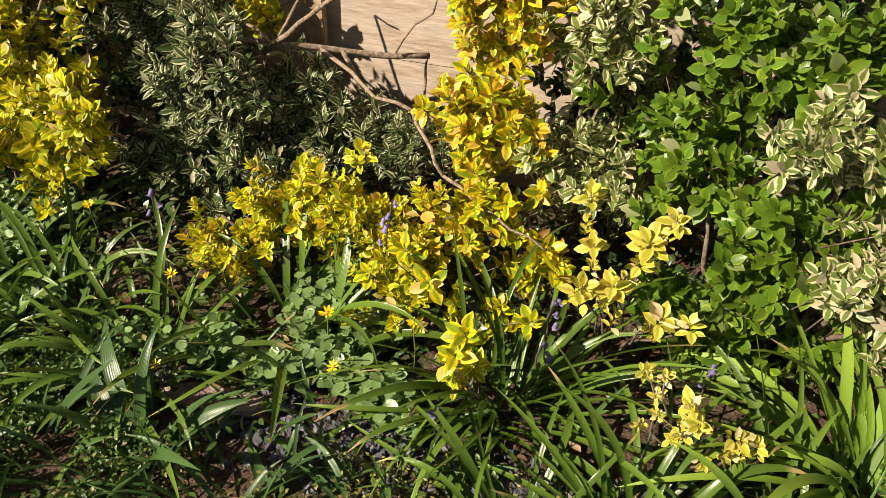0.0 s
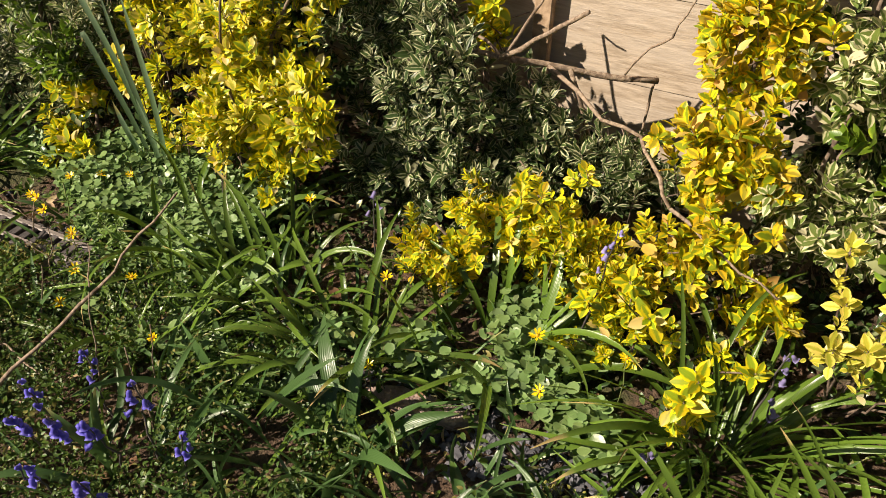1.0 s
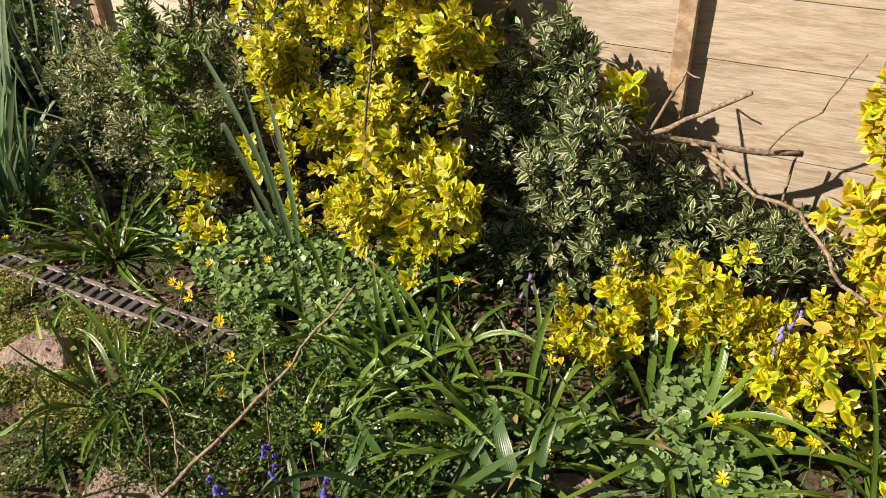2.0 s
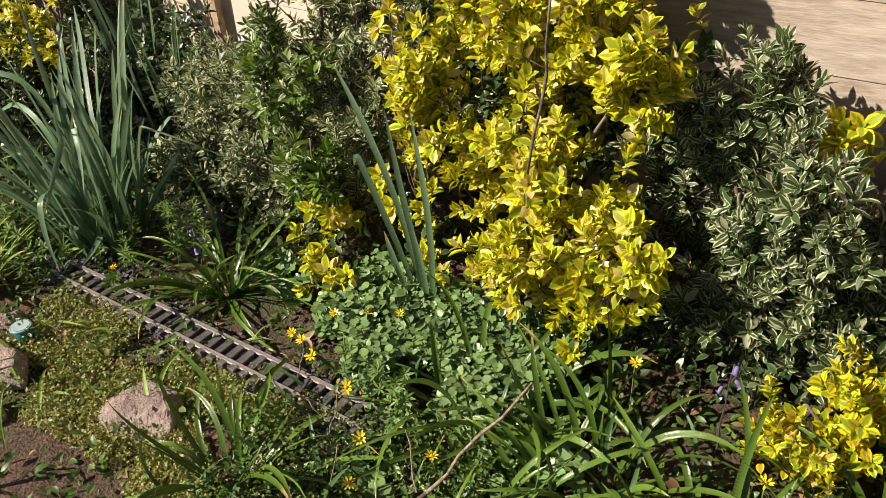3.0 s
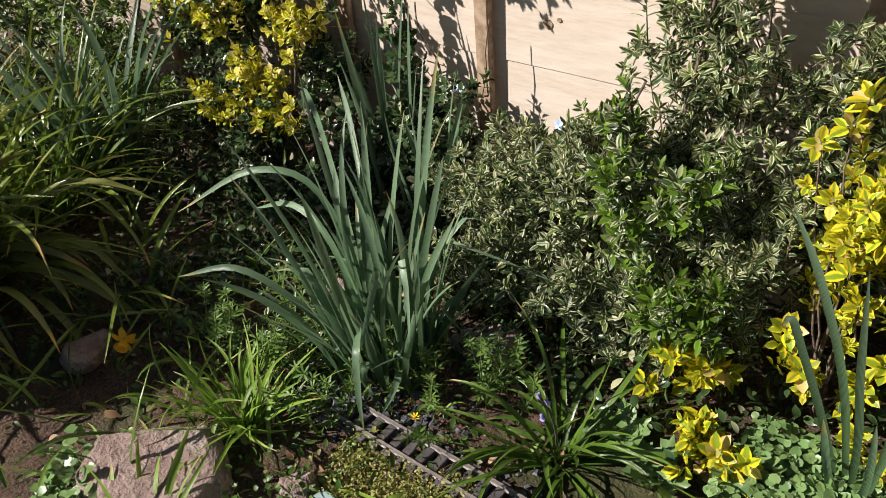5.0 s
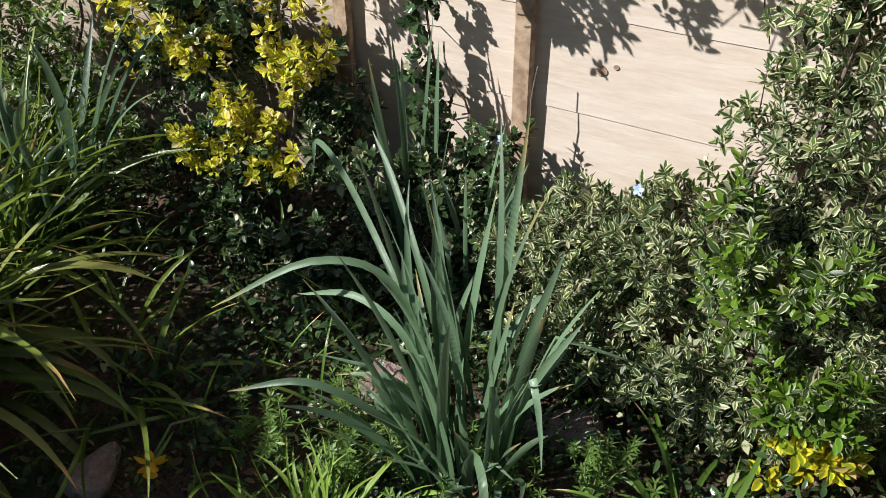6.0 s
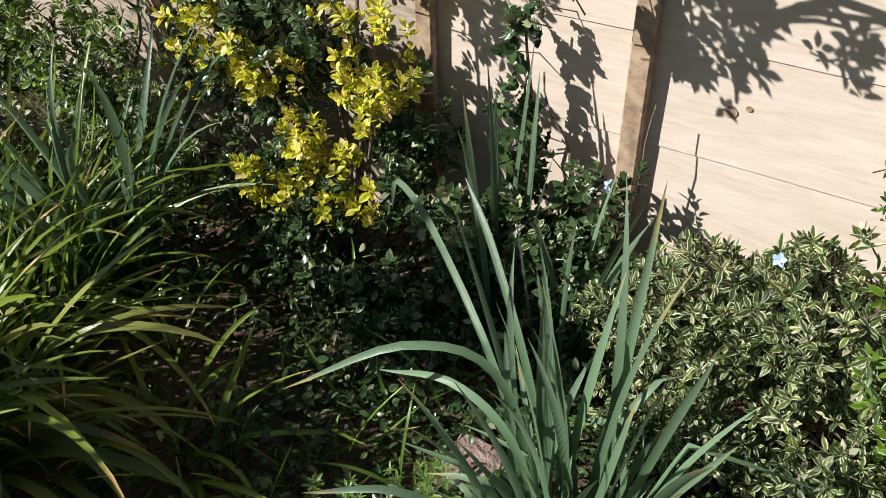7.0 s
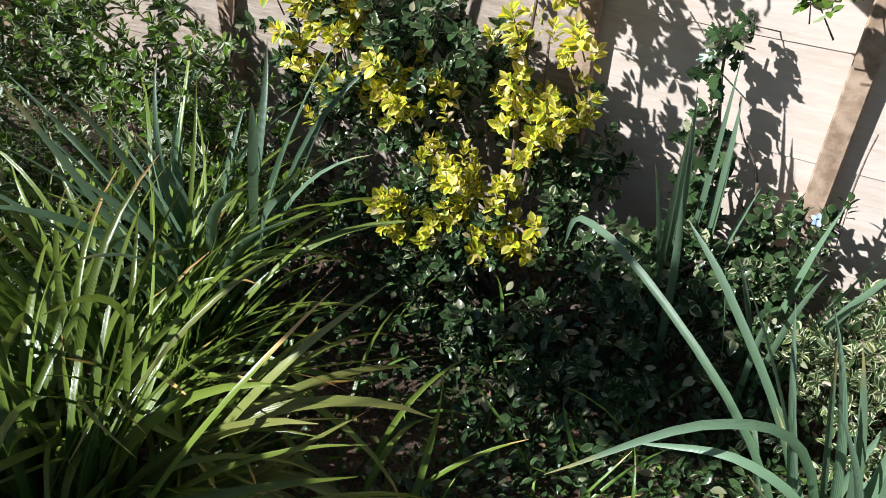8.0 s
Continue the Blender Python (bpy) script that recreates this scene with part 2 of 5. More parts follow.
def thing(name, x, y, z, label, category, group="", kind=""):
    """An Empty at a thing's foot. Its parts are given in metres of the world, less this foot."""
    ob = new(name)
    ob.empty_display_size = 0.05
    ob.location = (x, y, z)
    return tagged(ob, label, category, group, kind)


def tube(points, radii, sides=6, verts=None, faces=None):
    """Vertices and faces of a tapered tube along points."""
    verts = [] if verts is None else verts
    faces = [] if faces is None else faces
    pts = [Vector(p) for p in points]
    for i, p in enumerate(pts):
        d = (pts[min(i + 1, len(pts) - 1)] - pts[max(i - 1, 0)]).normalized()
        u = d.orthogonal().normalized() if i == 0 else (u - d * u.dot(d)).normalized()
        w = d.cross(u)
        start = len(verts)
        for k in range(sides):
            a = 2 * math.pi * k / sides
            verts.append(p + (u * math.cos(a) + w * math.sin(a)) * radii[i])
        if i:
            for k in range(sides):
                k2 = (k + 1) % sides
                faces.append((start - sides + k, start - sides + k2, start + k2, start + k))
        else:
            faces.append(tuple(range(start + sides - 1, start - 1, -1)))
    faces.append(tuple(range(start, start + sides)))
    return verts, faces


def crooked(a, b, n, wander, rng):
    """Points from a to b that wander like a grown stem."""
    a, b = Vector(a), Vector(b)
    off, out = Vector(), []
    for i in range(n + 1):
        f = i / n
        out.append(a.lerp(b, f) + off * math.sin(math.pi * f))
        off = off * 0.7 + Vector(rng.normal(0, wander, 3))
    return out


def leaf_shape(length, width, fold=0.25, curl=0.2, round_tip=1.0, rows=4):
    """A leaf along +y with its upper side towards +z: vertices, faces, UVs."""
    v, uv, f = [(0, 0, 0)], [(0.5, 0.0)], []
    for i in range(1, rows):
        t = i / rows
        w = width / 2 * math.sin(math.pi * t ** round_tip) ** 0.8
        z = -curl * length * t * t
        v += [(-w, t * length, z + fold * w), (0, t * length, z), (w, t * length, z + fold * w)]
        uv += [(0.0, t), (0.5, t), (1.0, t)]
    v.append((0, length, -curl * length))
    uv.append((0.5, 1.0))
    f += [(0, 2, 1), (0, 3, 2)]
    for i in range(rows - 2):
        s = 1 + 3 * i
        f += [(s, s + 1, s + 4, s + 3), (s + 1, s + 2, s + 5, s + 4)]
    s, e = 1 + 3 * (rows - 2), len(v) - 1
    f += [(s, s + 1, e), (s + 1, s + 2, e)]
    return np.array(v), f, np.array(uv)


def disc_leaf(radius, cup=0.25, n=9):
    """A round, notched, slightly cupped leaf with its stalk at the origin."""
    v, uv, f = [(0, radius * 0.15, 0)], [(0.5, 0.5)], []
    for i in range(n):
        a = math.radians(-68 + 316 * i / (n - 1)) - math.pi / 2 + math.radians(90)
        r = radius * (1 + 0.07 * math.sin(i * 2.4))
        x, y = r * math.cos(a), r * math.sin(a) + radius * 0.8
        v.append((x, y, cup * radius * (0.6 + 0.4 * math.sin(i * 1.9))))
        uv.append((0.5 + 0.5 * math.cos(a), 0.5 + 0.5 * math.sin(a)))
    for i in range(1, n):
        f.append((0, i, i + 1))
    return np.array(v), f, np.array(uv)


def spiny_leaf(size):
    """A holly leaf: wavy, with sharp points along both sides."""
    side = [(0.10, 0.05), (0.27, 0.20), (0.16, 0.34), (0.32, 0.48), (0.17, 0.62), (0.22, 0.78), (0.07, 0.84)]
    rim = side + [(0.0, 1.0)] + [(-x, y) for x, y in reversed(side)]
    v, uv = [(0, 0, 0), (0, size * 0.45, -0.03 * size)], [(0.5, 0), (0.5, 0.45)]
    for i, (x, y) in enumerate(rim):
        v.append((x * size, y * size, (0.10 if i % 2 else -0.03) * size - 0.12 * size * y * y))
        uv.append((0.5 + 1.5 * x, y))
    n = len(rim)
    f = [(1, 2 + i, 3 + i) for i in range(n - 1)] + [(1, 0, 2), (1, n + 1, 0)]
    return np.array(v), f, np.array(uv)


def joined(name, shape, mats, material, parent, label=""):
    """Many copies of one leaf shape in one mesh, for what nobody could count."""
    v, f, uv = shape
    n, k = len(mats), len(v)
    verts = np.einsum("nij,kj->nki", mats[:, :3, :3], v) + mats[:, None, :3, 3]
    faces = [tuple(i + b * k for i in face) for b in range(n) for face in f]
    ob = mesh_object(name, verts.reshape(-1, 3), faces, material, parent, np.tile(uv, (n, 1)), label)
    ob["kind"] = "stuff"
    return ob


def pieces(name, shape, mats, material, parent):
    """The same as single parts that share one mesh."""
    first = None
    for m in mats:
        if first is None:
            first = mesh_object(name, shape[0], shape[1], material, parent, shape[2])
            ob = first
        else:
            ob = new(name, first.data)
            ob.parent = parent
        ob.matrix_basis = Matrix(m.tolist())


def unit(a):
    return a / np.maximum(np.linalg.norm(a, axis=-1, keepdims=True), 1e-9)


def whorls(rng, spots, axes, scale, pairs, spread=(0.40, 1.20), gap=0.011):
    """Leaf poses: crossed pairs of leaves up each shoot, older ones lower and more open."""
    n = len(spots)
    u = unit(np.cross(axes, unit(rng.normal(size=(n, 3)))))
    w = np.cross(axes, u)
    phase = rng.uniform(0, 2 * math.pi, n)
    out = []
    for k in range(pairs):
        open_ = spread[1] + (spread[0] - spread[1]) * k / max(pairs - 1, 1)
        for side in range(2):
            a = phase + k * math.pi / 2 + side * math.pi + rng.normal(0, 0.25, n)
            inc = open_ + rng.normal(0, 0.2, n)
            radial = u * np.cos(a)[:, None] + w * np.sin(a)[:, None]
            d = axes * np.cos(inc)[:, None] + radial * np.sin(inc)[:, None]
            up = unit(axes * np.sin(inc)[:, None] - radial * np.cos(inc)[:, None] + rng.normal(0, 0.18, (n, 3)))
            x = unit(np.cross(d, up))
            up = np.cross(x, d)
            s = scale * (0.62 + 0.5 * (1 - abs(k / max(pairs - 1, 1) - 0.35))) * rng.uniform(0.8, 1.15, n)
            m = np.zeros((n, 4, 4))
            m[:, :3, 0], m[:, :3, 1], m[:, :3, 2] = x * s[:, None], d * s[:, None], up * s[:, None]
            m[:, :3, 3] = spots - axes * (gap * (pairs - 1 - k)) + radial * 0.0015
            m[:, 3, 3] = 1
            out.append(m)
    return np.concatenate(out)


def shrub(name, foot, blobs, material, shape, label, seed, shoots=900, pairs=4, scale=1.0, single=120, lean=(0, -0.28, 0.75), second=None,
          second_share=0.0, hollow=0.25, bark=None, gaps=0.52, spacing=0.062):
    """A shrub: stems from its foot into each bough, and leafy shoots over the boughs."""
    rng = np.random.default_rng(seed)
    foot = np.array(foot)
    ob = thing(name, *foot, label, "shrub")
    sizes = np.array([b[3] * b[5] + b[3] * b[4] + b[4] * b[5] for b in blobs])
    spots, axes, leads = [], [], []
    for b, size in zip(blobs, sizes):
        n = max(4, int(3.6 * size / spacing ** 2))
        d = unit(rng.normal(size=(n, 3)))
        back = (d[:, 1] > 0.25) & (rng.random(n) < 0.75)
        d[back, 1] *= -1
        r = hollow + (1.0 - hollow) * rng.random(n) ** 0.55
        r *= 1 + 0.35 * np.array([noise.noise(Vector(q) * 2.3 + Vector((seed, 5, 0))) for q in d]) + 0.12 * rng.normal(size=n).clip(-1, 2)
        nrm = unit(d / np.array(b[3:6]))
        tips = np.array(b[:3]) + d * r[:, None] * np.array(b[3:6])
        heads = unit(nrm * 0.6 + np.array(lean) + rng.normal(0, 0.28, (n, 3)))
        each = max(1.0, shoots * size / sizes.sum() / n)
        count = np.maximum(1, rng.poisson(each, n))
        own = np.repeat(np.arange(n), count)
        k = len(own)
        lead = np.concatenate([[True], own[1:] != own[:-1]])
        p = tips[own] + np.where(lead[:, None], 0.0, rng.normal(0, spacing * 0.36, (k, 3)) - heads[own] * np.abs(rng.normal(spacing * 0.35, spacing * 0.6, k))[:, None])
        keep = (p[:, 2] > 0.02) & (p[:, 1] < 1.585) & (rng.random(k) < gaps * 1.7)
        leads.append(lead[keep]), spots.append(p[keep]), axes.append(unit(heads[own][keep] + rng.normal(0, 0.24, (keep.sum(), 3))))
    spots, axes = np.concatenate(spots), np.concatenate(axes)
    size = scale * rng.uniform(0.72, 1.1, len(spots)) * np.where(np.concatenate(leads), 1.16, 1.0)
    verts, faces = [], []
    for p, a in zip(spots[::2], axes[::2]):
        q = p - a * rng.uniform(0.06, 0.10) + np.array((0, 0.02, -0.01))
        tube([q, p], [0.0017, 0.0009], 4, verts, faces)
    verts = [Vector(v) - Vector(foot) for v in verts]
    twigs = mesh_object("brushwood", verts, faces, bark or BARK, ob)
    twigs["kind"] = "stuff"
    for b in blobs:
        pts = crooked((0, 0, -0.01), np.array(b[:3]) - foot + np.array((0, 0.02, b[5] * 0.5)), 7, 0.012, rng)
        v, f = tube(pts, np.linspace(0.007, 0.0025, 8), 6)
        mesh_object("stem", v, f, bark or BARK, ob)
    mats = whorls(rng, spots - foot, axes, size, pairs, (0.42, 1.32), 0.008)
    rng.shuffle(mats)
    front = mats[:, 1, 3] + foot[1]
    order = np.argsort(front + rng.normal(0, 0.06, len(mats)))
    near, rest = mats[order[:single]], mats[order[single:]]
    pieces("leaf", shape, near, material, ob)
    if second is not None:
        cut = int(len(rest) * second_share)
        rng.shuffle(rest)
        joined("foliage", shape, rest[:cut], second, ob)
        rest = rest[cut:]
    joined("foliage", shape, rest, material, ob)
    return ob


def blade_shape(rng, length, width, azimuth, lean, bend, segs=12, fold=0.35, kink=0.0, sway=0.85):
    """A strap leaf from the origin: it rises, leans towards azimuth and arches over."""
    out, side = np.array((math.cos(azimuth), math.sin(azimuth), 0)), np.array((-math.sin(azimuth), math.cos(azimuth), 0))
    twist = rng.normal(0, 0.8)
    p, v, uv, f = np.zeros(3), [], [], []
    drift = rng.normal(0, sway)
    kink_at = rng.uniform(0.5, 0.85)
    for i in range(segs + 1):
        t = i / segs
        a = lean + bend * t ** 1.5 + (kink if t > kink_at else 0.0)
        d = out * math.sin(a) + np.array((0, 0, math.cos(a))) + side * drift * t * t
        d /= np.linalg.norm(d)
        nrm = unit(np.cross(side, d))
        tw = twist * t
        s = side * math.cos(tw) + nrm * math.sin(tw)
        n2 = np.cross(s, d)
        w = width / 2 * min(1.0, 0.6 + 1.4 * t) * (1 - max(0.0, (t - 0.55) / 0.45) ** 2.2) + 0.0004
        v += [p - s * w - n2 * fold * w, p.copy(), p + s * w - n2 * fold * w]
        uv += [(0, t), (0.5, t), (1, t)]
        if i:
            b = 3 * (i - 1)
            f += [(b, b + 1, b + 4, b + 3), (b + 1, b + 2, b + 5, b + 4)]
        p = p + d * length / segs
    return np.array(v), f, np.array(uv)


def clump(name, x, y, count, length, width, lean, bend, material, label, seed, radius=0.04, category="plant", fan=(0, 360), kinks=0.0, group="", sway=0.85):
    """A tuft of strap leaves, each one a part."""
    rng = np.random.default_rng(seed)
    ob = thing(name, x, y, 0, label, category, group)
    for i in range(count):
        az = math.radians(rng.uniform(*fan))
        r = radius * math.sqrt(rng.random())
        az0 = az + rng.normal(0, 0.6)
        at = np.array((r * math.cos(az0), r * math.sin(az0), -0.012))
        big = rng.uniform(0.0, 1.0)
        v, f, uv = blade_shape(rng, length[0] + (length[1] - length[0]) * big, width * rng.uniform(0.7, 1.25), az, lean * rng.uniform(0.3, 1.5),
                               bend * rng.uniform(0.25, 1.75), kink=rng.uniform(1.1, 2.3) if rng.random() < kinks else 0.0, sway=sway)
        mesh_object("blade", v + at, f, material, ob, uv)
    return ob


def strap(points, width, material, parent, segs=16):
    """A strap leaf that follows a smooth line through a few places, with a tapering tip."""
    base = Vector(parent.location)
    p = [Vector(q) - base for q in points]
    ends = [p[0] * 2 - p[1]] + p + [p[-1] * 2 - p[-2]]
    v, uv, f = [], [], []
    for i in range(segs + 1):
        t = i / segs
        u = min(t * (len(p) - 1), len(p) - 1.0001)
        k = int(u)
        u -= k
        a, b, c, d = ends[k:k + 4]
        at = 0.5 * (2 * b + (c - a) * u + (2 * a - 5 * b + 4 * c - d) * u ** 2 + (3 * b - a - 3 * c + d) * u ** 3)
        way = (0.5 * ((c - a) + 2 * (2 * a - 5 * b + 4 * c - d) * u + 3 * (3 * b - a - 3 * c + d) * u ** 2)).normalized()
        side = way.cross(Vector((0.35, -0.75, 0.55))).normalized()
        w = width / 2 * min(1.0, 0.6 + 1.4 * t) * (1 - max(0.0, (t - 0.6) / 0.4) ** 2.2) + 0.0004
        low = side.cross(way) * 0.3 * w
        v += [at - side * w + low, at, at + side * w + low]
        uv += [(0, t), (0.5, t), (1, t)]
        if i:
            n = 3 * (i - 1)
            f += [(n, n + 1, n + 4, n + 3), (n + 1, n + 2, n + 5, n + 4)]
    return mesh_object("blade", v, f, material, parent, uv)


def sprigs(name, foot, tips, material, shape, label, seed, scale=0.76, pairs=5, lower=3):
    """A sparse shrub: thin stems from one foot, each with a clear rosette at its tip and smaller pairs of leaves below it."""
    rng = np.random.default_rng(seed)
    ob = thing(name, *foot, label, "shrub")
    foot = Vector(foot)
    for x, y, z, big in tips:
        tip = Vector((x, y, z)) - foot
        pts = crooked((0, 0, -0.01), tip, 8, 0.010, rng)
        v, f = tube(pts, np.linspace(0.0032, 0.0013, 9), 5)
        mesh_object("stem", v, f, BARK, ob)
        axis = unit(np.array((rng.normal(0, 0.2), -0.45 + rng.normal(0, 0.2), 0.8)))
        spots = [np.array(tip)] + [np.array(pts[8 - k]) + rng.normal(0, 0.008, 3) for k in range(1, lower + 1)]
        axes = unit(np.array([axis] + [axis + rng.normal(0, 0.45, 3) for k in range(lower)]))
        size = np.array([big] + [big * rng.uniform(0.5, 0.8) for k in range(lower)]) * scale
        pieces("leaf", shape, whorls(rng, np.array(spots), axes, size, pairs, (0.45, 1.35), 0.006), material, ob)
    return ob


# ---- ground ----
def ground():
    xs = np.concatenate([[-400, -60, -12, -6], np.linspace(-4.4, 2.2, 150), [4, 10, 60, 400]])
    ys = np.concatenate([[-400, -60, -10, -3, -1.2], np.linspace(-0.4, 1.9, 64), [3, 10, 60, 400]])
    verts = []
    for yy in ys:
        for xx in xs:
            z = 0.0
            if -4.4 <= xx <= 2.2 and -0.4 <= yy <= 1.9:
                z = 0.020 * noise.noise(Vector((xx * 4, yy * 4, 0))) + 0.009 * noise.noise(Vector((xx * 19, yy * 19, 3))) - 0.008
            verts.append((xx, yy, z))
    w = len(xs)
    faces = [(j * w + i, j * w + i + 1, (j + 1) * w + i + 1, (j + 1) * w + i) for j in range(len(ys) - 1) for i in range(w - 1)]
    ob = mesh_object("ground", verts, faces, SOIL)
    tagged(ob, "reddish-brown garden soil with mossy patches", "ground", kind="structure")


ground()


# ---- fence ----
def box(bm, x0, x1, y0, y1, z0, z1, bevel=0.0):
    r = bmesh.ops.create_cube(bm, size=1, matrix=Matrix.Translation(((x0 + x1) / 2, (y0 + y1) / 2, (z0 + z1) / 2)) @ Matrix.Diagonal((x1 - x0, y1 - y0, z1 - z0, 1)))
    if bevel:
        bmesh.ops.bevel(bm, geom=list({e for v in r["verts"] for e in v.link_edges}), offset=bevel, segments=1, affect="EDGES")


def fence():
    ob = thing("fence", -1.0, 1.63, 0, "weathered lap fence of wide pale softwood boards", "fence", kind="structure")
    rng = np.random.default_rng(5)
    laps = [0.0, 0.11, 0.287, 0.497, 0.648, 0.81, 0.97, 1.13, 1.30, 1.46, 1.62, 1.80]
    joints = [-6.0, -4.3, -2.43, -1.02, 0.93, 2.8, 4.6]
    for k in range(len(joints) - 1):
        rows = [0.0, 0.20, 0.425, 0.648, 0.86, 1.07, 1.28, 1.50, 1.80] if k == 2 else laps
        for z0, z1 in zip(rows, rows[1:]):
            x0, x1 = joints[k] + 0.002, joints[k + 1] - 0.002
            v, f = [], []
            n = 24
            drop = rng.normal(0, 0.004)
            for i in range(n + 1):
                x = x0 + (x1 - x0) * i / n
                wav = 0.004 * noise.noise(Vector((x * 3, z0 * 9, k)))
                lo = z0 + wav + drop if z0 else -0.02
                hi = z1 + 0.03
                v += [(x + 1, 0.001, lo), (x + 1, 0.004, hi), (x + 1, 0.014, hi), (x + 1, 0.011, lo)]
                if i:
                    b = 4 * (i - 1)
                    f += [(b, b + 4, b + 5, b + 1), (b + 1, b + 5, b + 6, b + 2), (b + 2, b + 6, b + 7, b + 3), (b + 3, b + 7, b + 4, b)]
            f += [(0, 1, 2, 3), (4 * n + 3, 4 * n + 2, 4 * n + 1, 4 * n)]
            mesh_object("board", v, f, PALE_WOOD if k == 2 else WOOD, ob, smooth=False)
    for x, z, r in ((-1.747, 0.537, 0.011), (-1.715, 0.552, 0.005), (-1.30, 0.75, 0.009), (-1.62, 0.95, 0.01)):
        rim = [(x + 1 + 1.25 * r * math.cos(k * 0.45), -0.0004, z + r * math.sin(k * 0.45)) for k in range(14)]
        back = [(px, 0.008, pz) for px, py, pz in rim]
        mesh_object("knot", rim + back, [tuple(range(14))] + [(k, 14 + k, 14 + (k + 1) % 14, (k + 1) % 14) for k in range(14)], BATTEN, ob, label="tan wood knot", smooth=False)
    for x in (-4.3, -3.36, -2.40, -1.90, -1.02, 0.0, 0.95, 1.9):
        bm = bmesh.new()
        box(bm, x - 0.043 + 1, x + 1, -0.032, -0.009, -0.02, 1.79, 0.003)
        part("batten", bm, BATTEN, ob, "upright tan batten")


fence()

# ---- shrubs along the fence ----
L_GOLD = leaf_shape(0.028, 0.0165, 0.4, 0.16, 1.05)
L_LARGE = leaf_shape(0.038, 0.0215, 0.35, 0.18, 1.05)
L_NARROW = leaf_shape(0.030, 0.0108, 0.35, 0.14, 1.0)
L_OVAL = leaf_shape(0.029, 0.0145, 0.35, 0.14, 1.0)
L_HOLLY = spiny_leaf(0.052)

L_GREEN = leaf_shape(0.042, 0.026, 0.3, 0.16, 1.0)

shrub("golden_euonymus", (0.46, 1.36, 0), [(0.46, 1.38, 0.58, 0.12, 0.09, 0.17), (0.46, 1.28, 0.38, 0.11, 0.09, 0.13), (0.47, 1.18, 0.25, 0.10, 0.07, 0.08), (0.46, 1.40, 0.85, 0.13, 0.09, 0.16),
      (0.58, 1.16, 0.18, 0.07, 0.05, 0.06)],
      GOLD, L_LARGE, "tall bright yellow and green variegated euonymus against the fence", 11, 420, 6, 0.82, 184, second=GOLD_WARM, second_share=0.35, gaps=0.56, spacing=0.068)
shrub("golden_euonymus", (0.15, 1.22, 0), [(0.14, 1.18, 0.18, 0.19, 0.10, 0.10), (-0.03, 1.08, 0.13, 0.08, 0.06, 0.06), (0.34, 1.12, 0.15, 0.10, 0.07, 0.08)],
      GOLD, L_GOLD, "low yellow euonymus mound with green leaf hearts", 12, 380, 6, 0.88, 158, second=GOLD_WARM, second_share=0.15, gaps=0.5)
sprigs("golden_euonymus", (0.42, 1.08, 0), [(0.393, 0.98, 0.27, 1.1), (0.439, 0.97, 0.215, 1.25), (0.324, 0.98, 0.20, 1.0), (0.36, 0.98, 0.165, 0.9), (0.29, 0.97, 0.10, 0.8), (0.623, 0.98, 0.165, 1.05), (0.56, 1.02, 0.15, 0.9),
                                            (0.48, 1.0, 0.15, 0.85), (0.38, 0.96, 0.11, 0.75)],
       GOLD, L_LARGE, "loose yellow euonymus sprigs above celandine leaves", 113)
sprigs("golden_euonymus", (-0.93, 1.32, 0), [(-0.966, 1.298, 0.66, 1.2), (-0.975, 1.29, 0.615, 1.0), (-0.98, 1.28, 0.49, 0.9), (-1.02, 1.30, 0.57, 0.9), (-0.90, 1.28, 0.60, 1.0), (-0.96, 1.27, 0.44, 1.0), (-0.92, 1.24, 0.40, 1.0),
                                             (-0.99, 1.22, 0.26, 1.1), (-0.95, 1.20, 0.20, 1.0), (-0.86, 1.20, 0.22, 1.1), (-0.83, 1.20, 0.28, 1.0), (-0.84, 1.17, 0.13, 1.0), (-0.79, 1.16, 0.10, 1.0), (-0.90, 1.25, 0.33, 1.0)],
       GOLD, L_LARGE, "leggy yellow euonymus shoots at the shrub's edge", 117, 0.86, lower=3)
sprigs("golden_euonymus", (0.56, 0.92, 0), [(0.545, 0.80, 0.285, 1.15), (0.535, 0.785, 0.25, 1.1), (0.52, 0.79, 0.225, 0.9)],
       GOLD, L_LARGE, "single brilliant yellow euonymus shoot over strap leaves", 114, 0.82)
sprigs("golden_euonymus", (0.76, 1.12, 0), [(0.79, 1.04, 0.335, 1.35), (0.704, 1.0, 0.34, 1.0), (0.82, 1.02, 0.40, 0.95), (0.684, 1.04, 0.41, 0.95), (0.74, 0.91, 0.34, 1.15), (0.70, 0.90, 0.335, 1.0), (0.83, 0.95, 0.26, 1.1), (0.87, 0.94, 0.27, 0.9)],
       GOLD_PALE, L_LARGE, "cream and yellow euonymus sprigs low among the lilies", 115, 0.80, lower=2)
sprigs("golden_euonymus", (0.91, 0.86, 0), [(0.882, 0.80, 0.24, 1.0), (0.90, 0.79, 0.215, 0.9), (0.962, 0.79, 0.205, 0.95), (0.99, 0.80, 0.19, 0.8), (0.815, 0.82, 0.27, 0.7), (0.84, 0.82, 0.265, 0.6)],
       GOLD_PALE, L_GOLD, "thin yellow euonymus shoot rising from strap leaves", 116, 0.9)
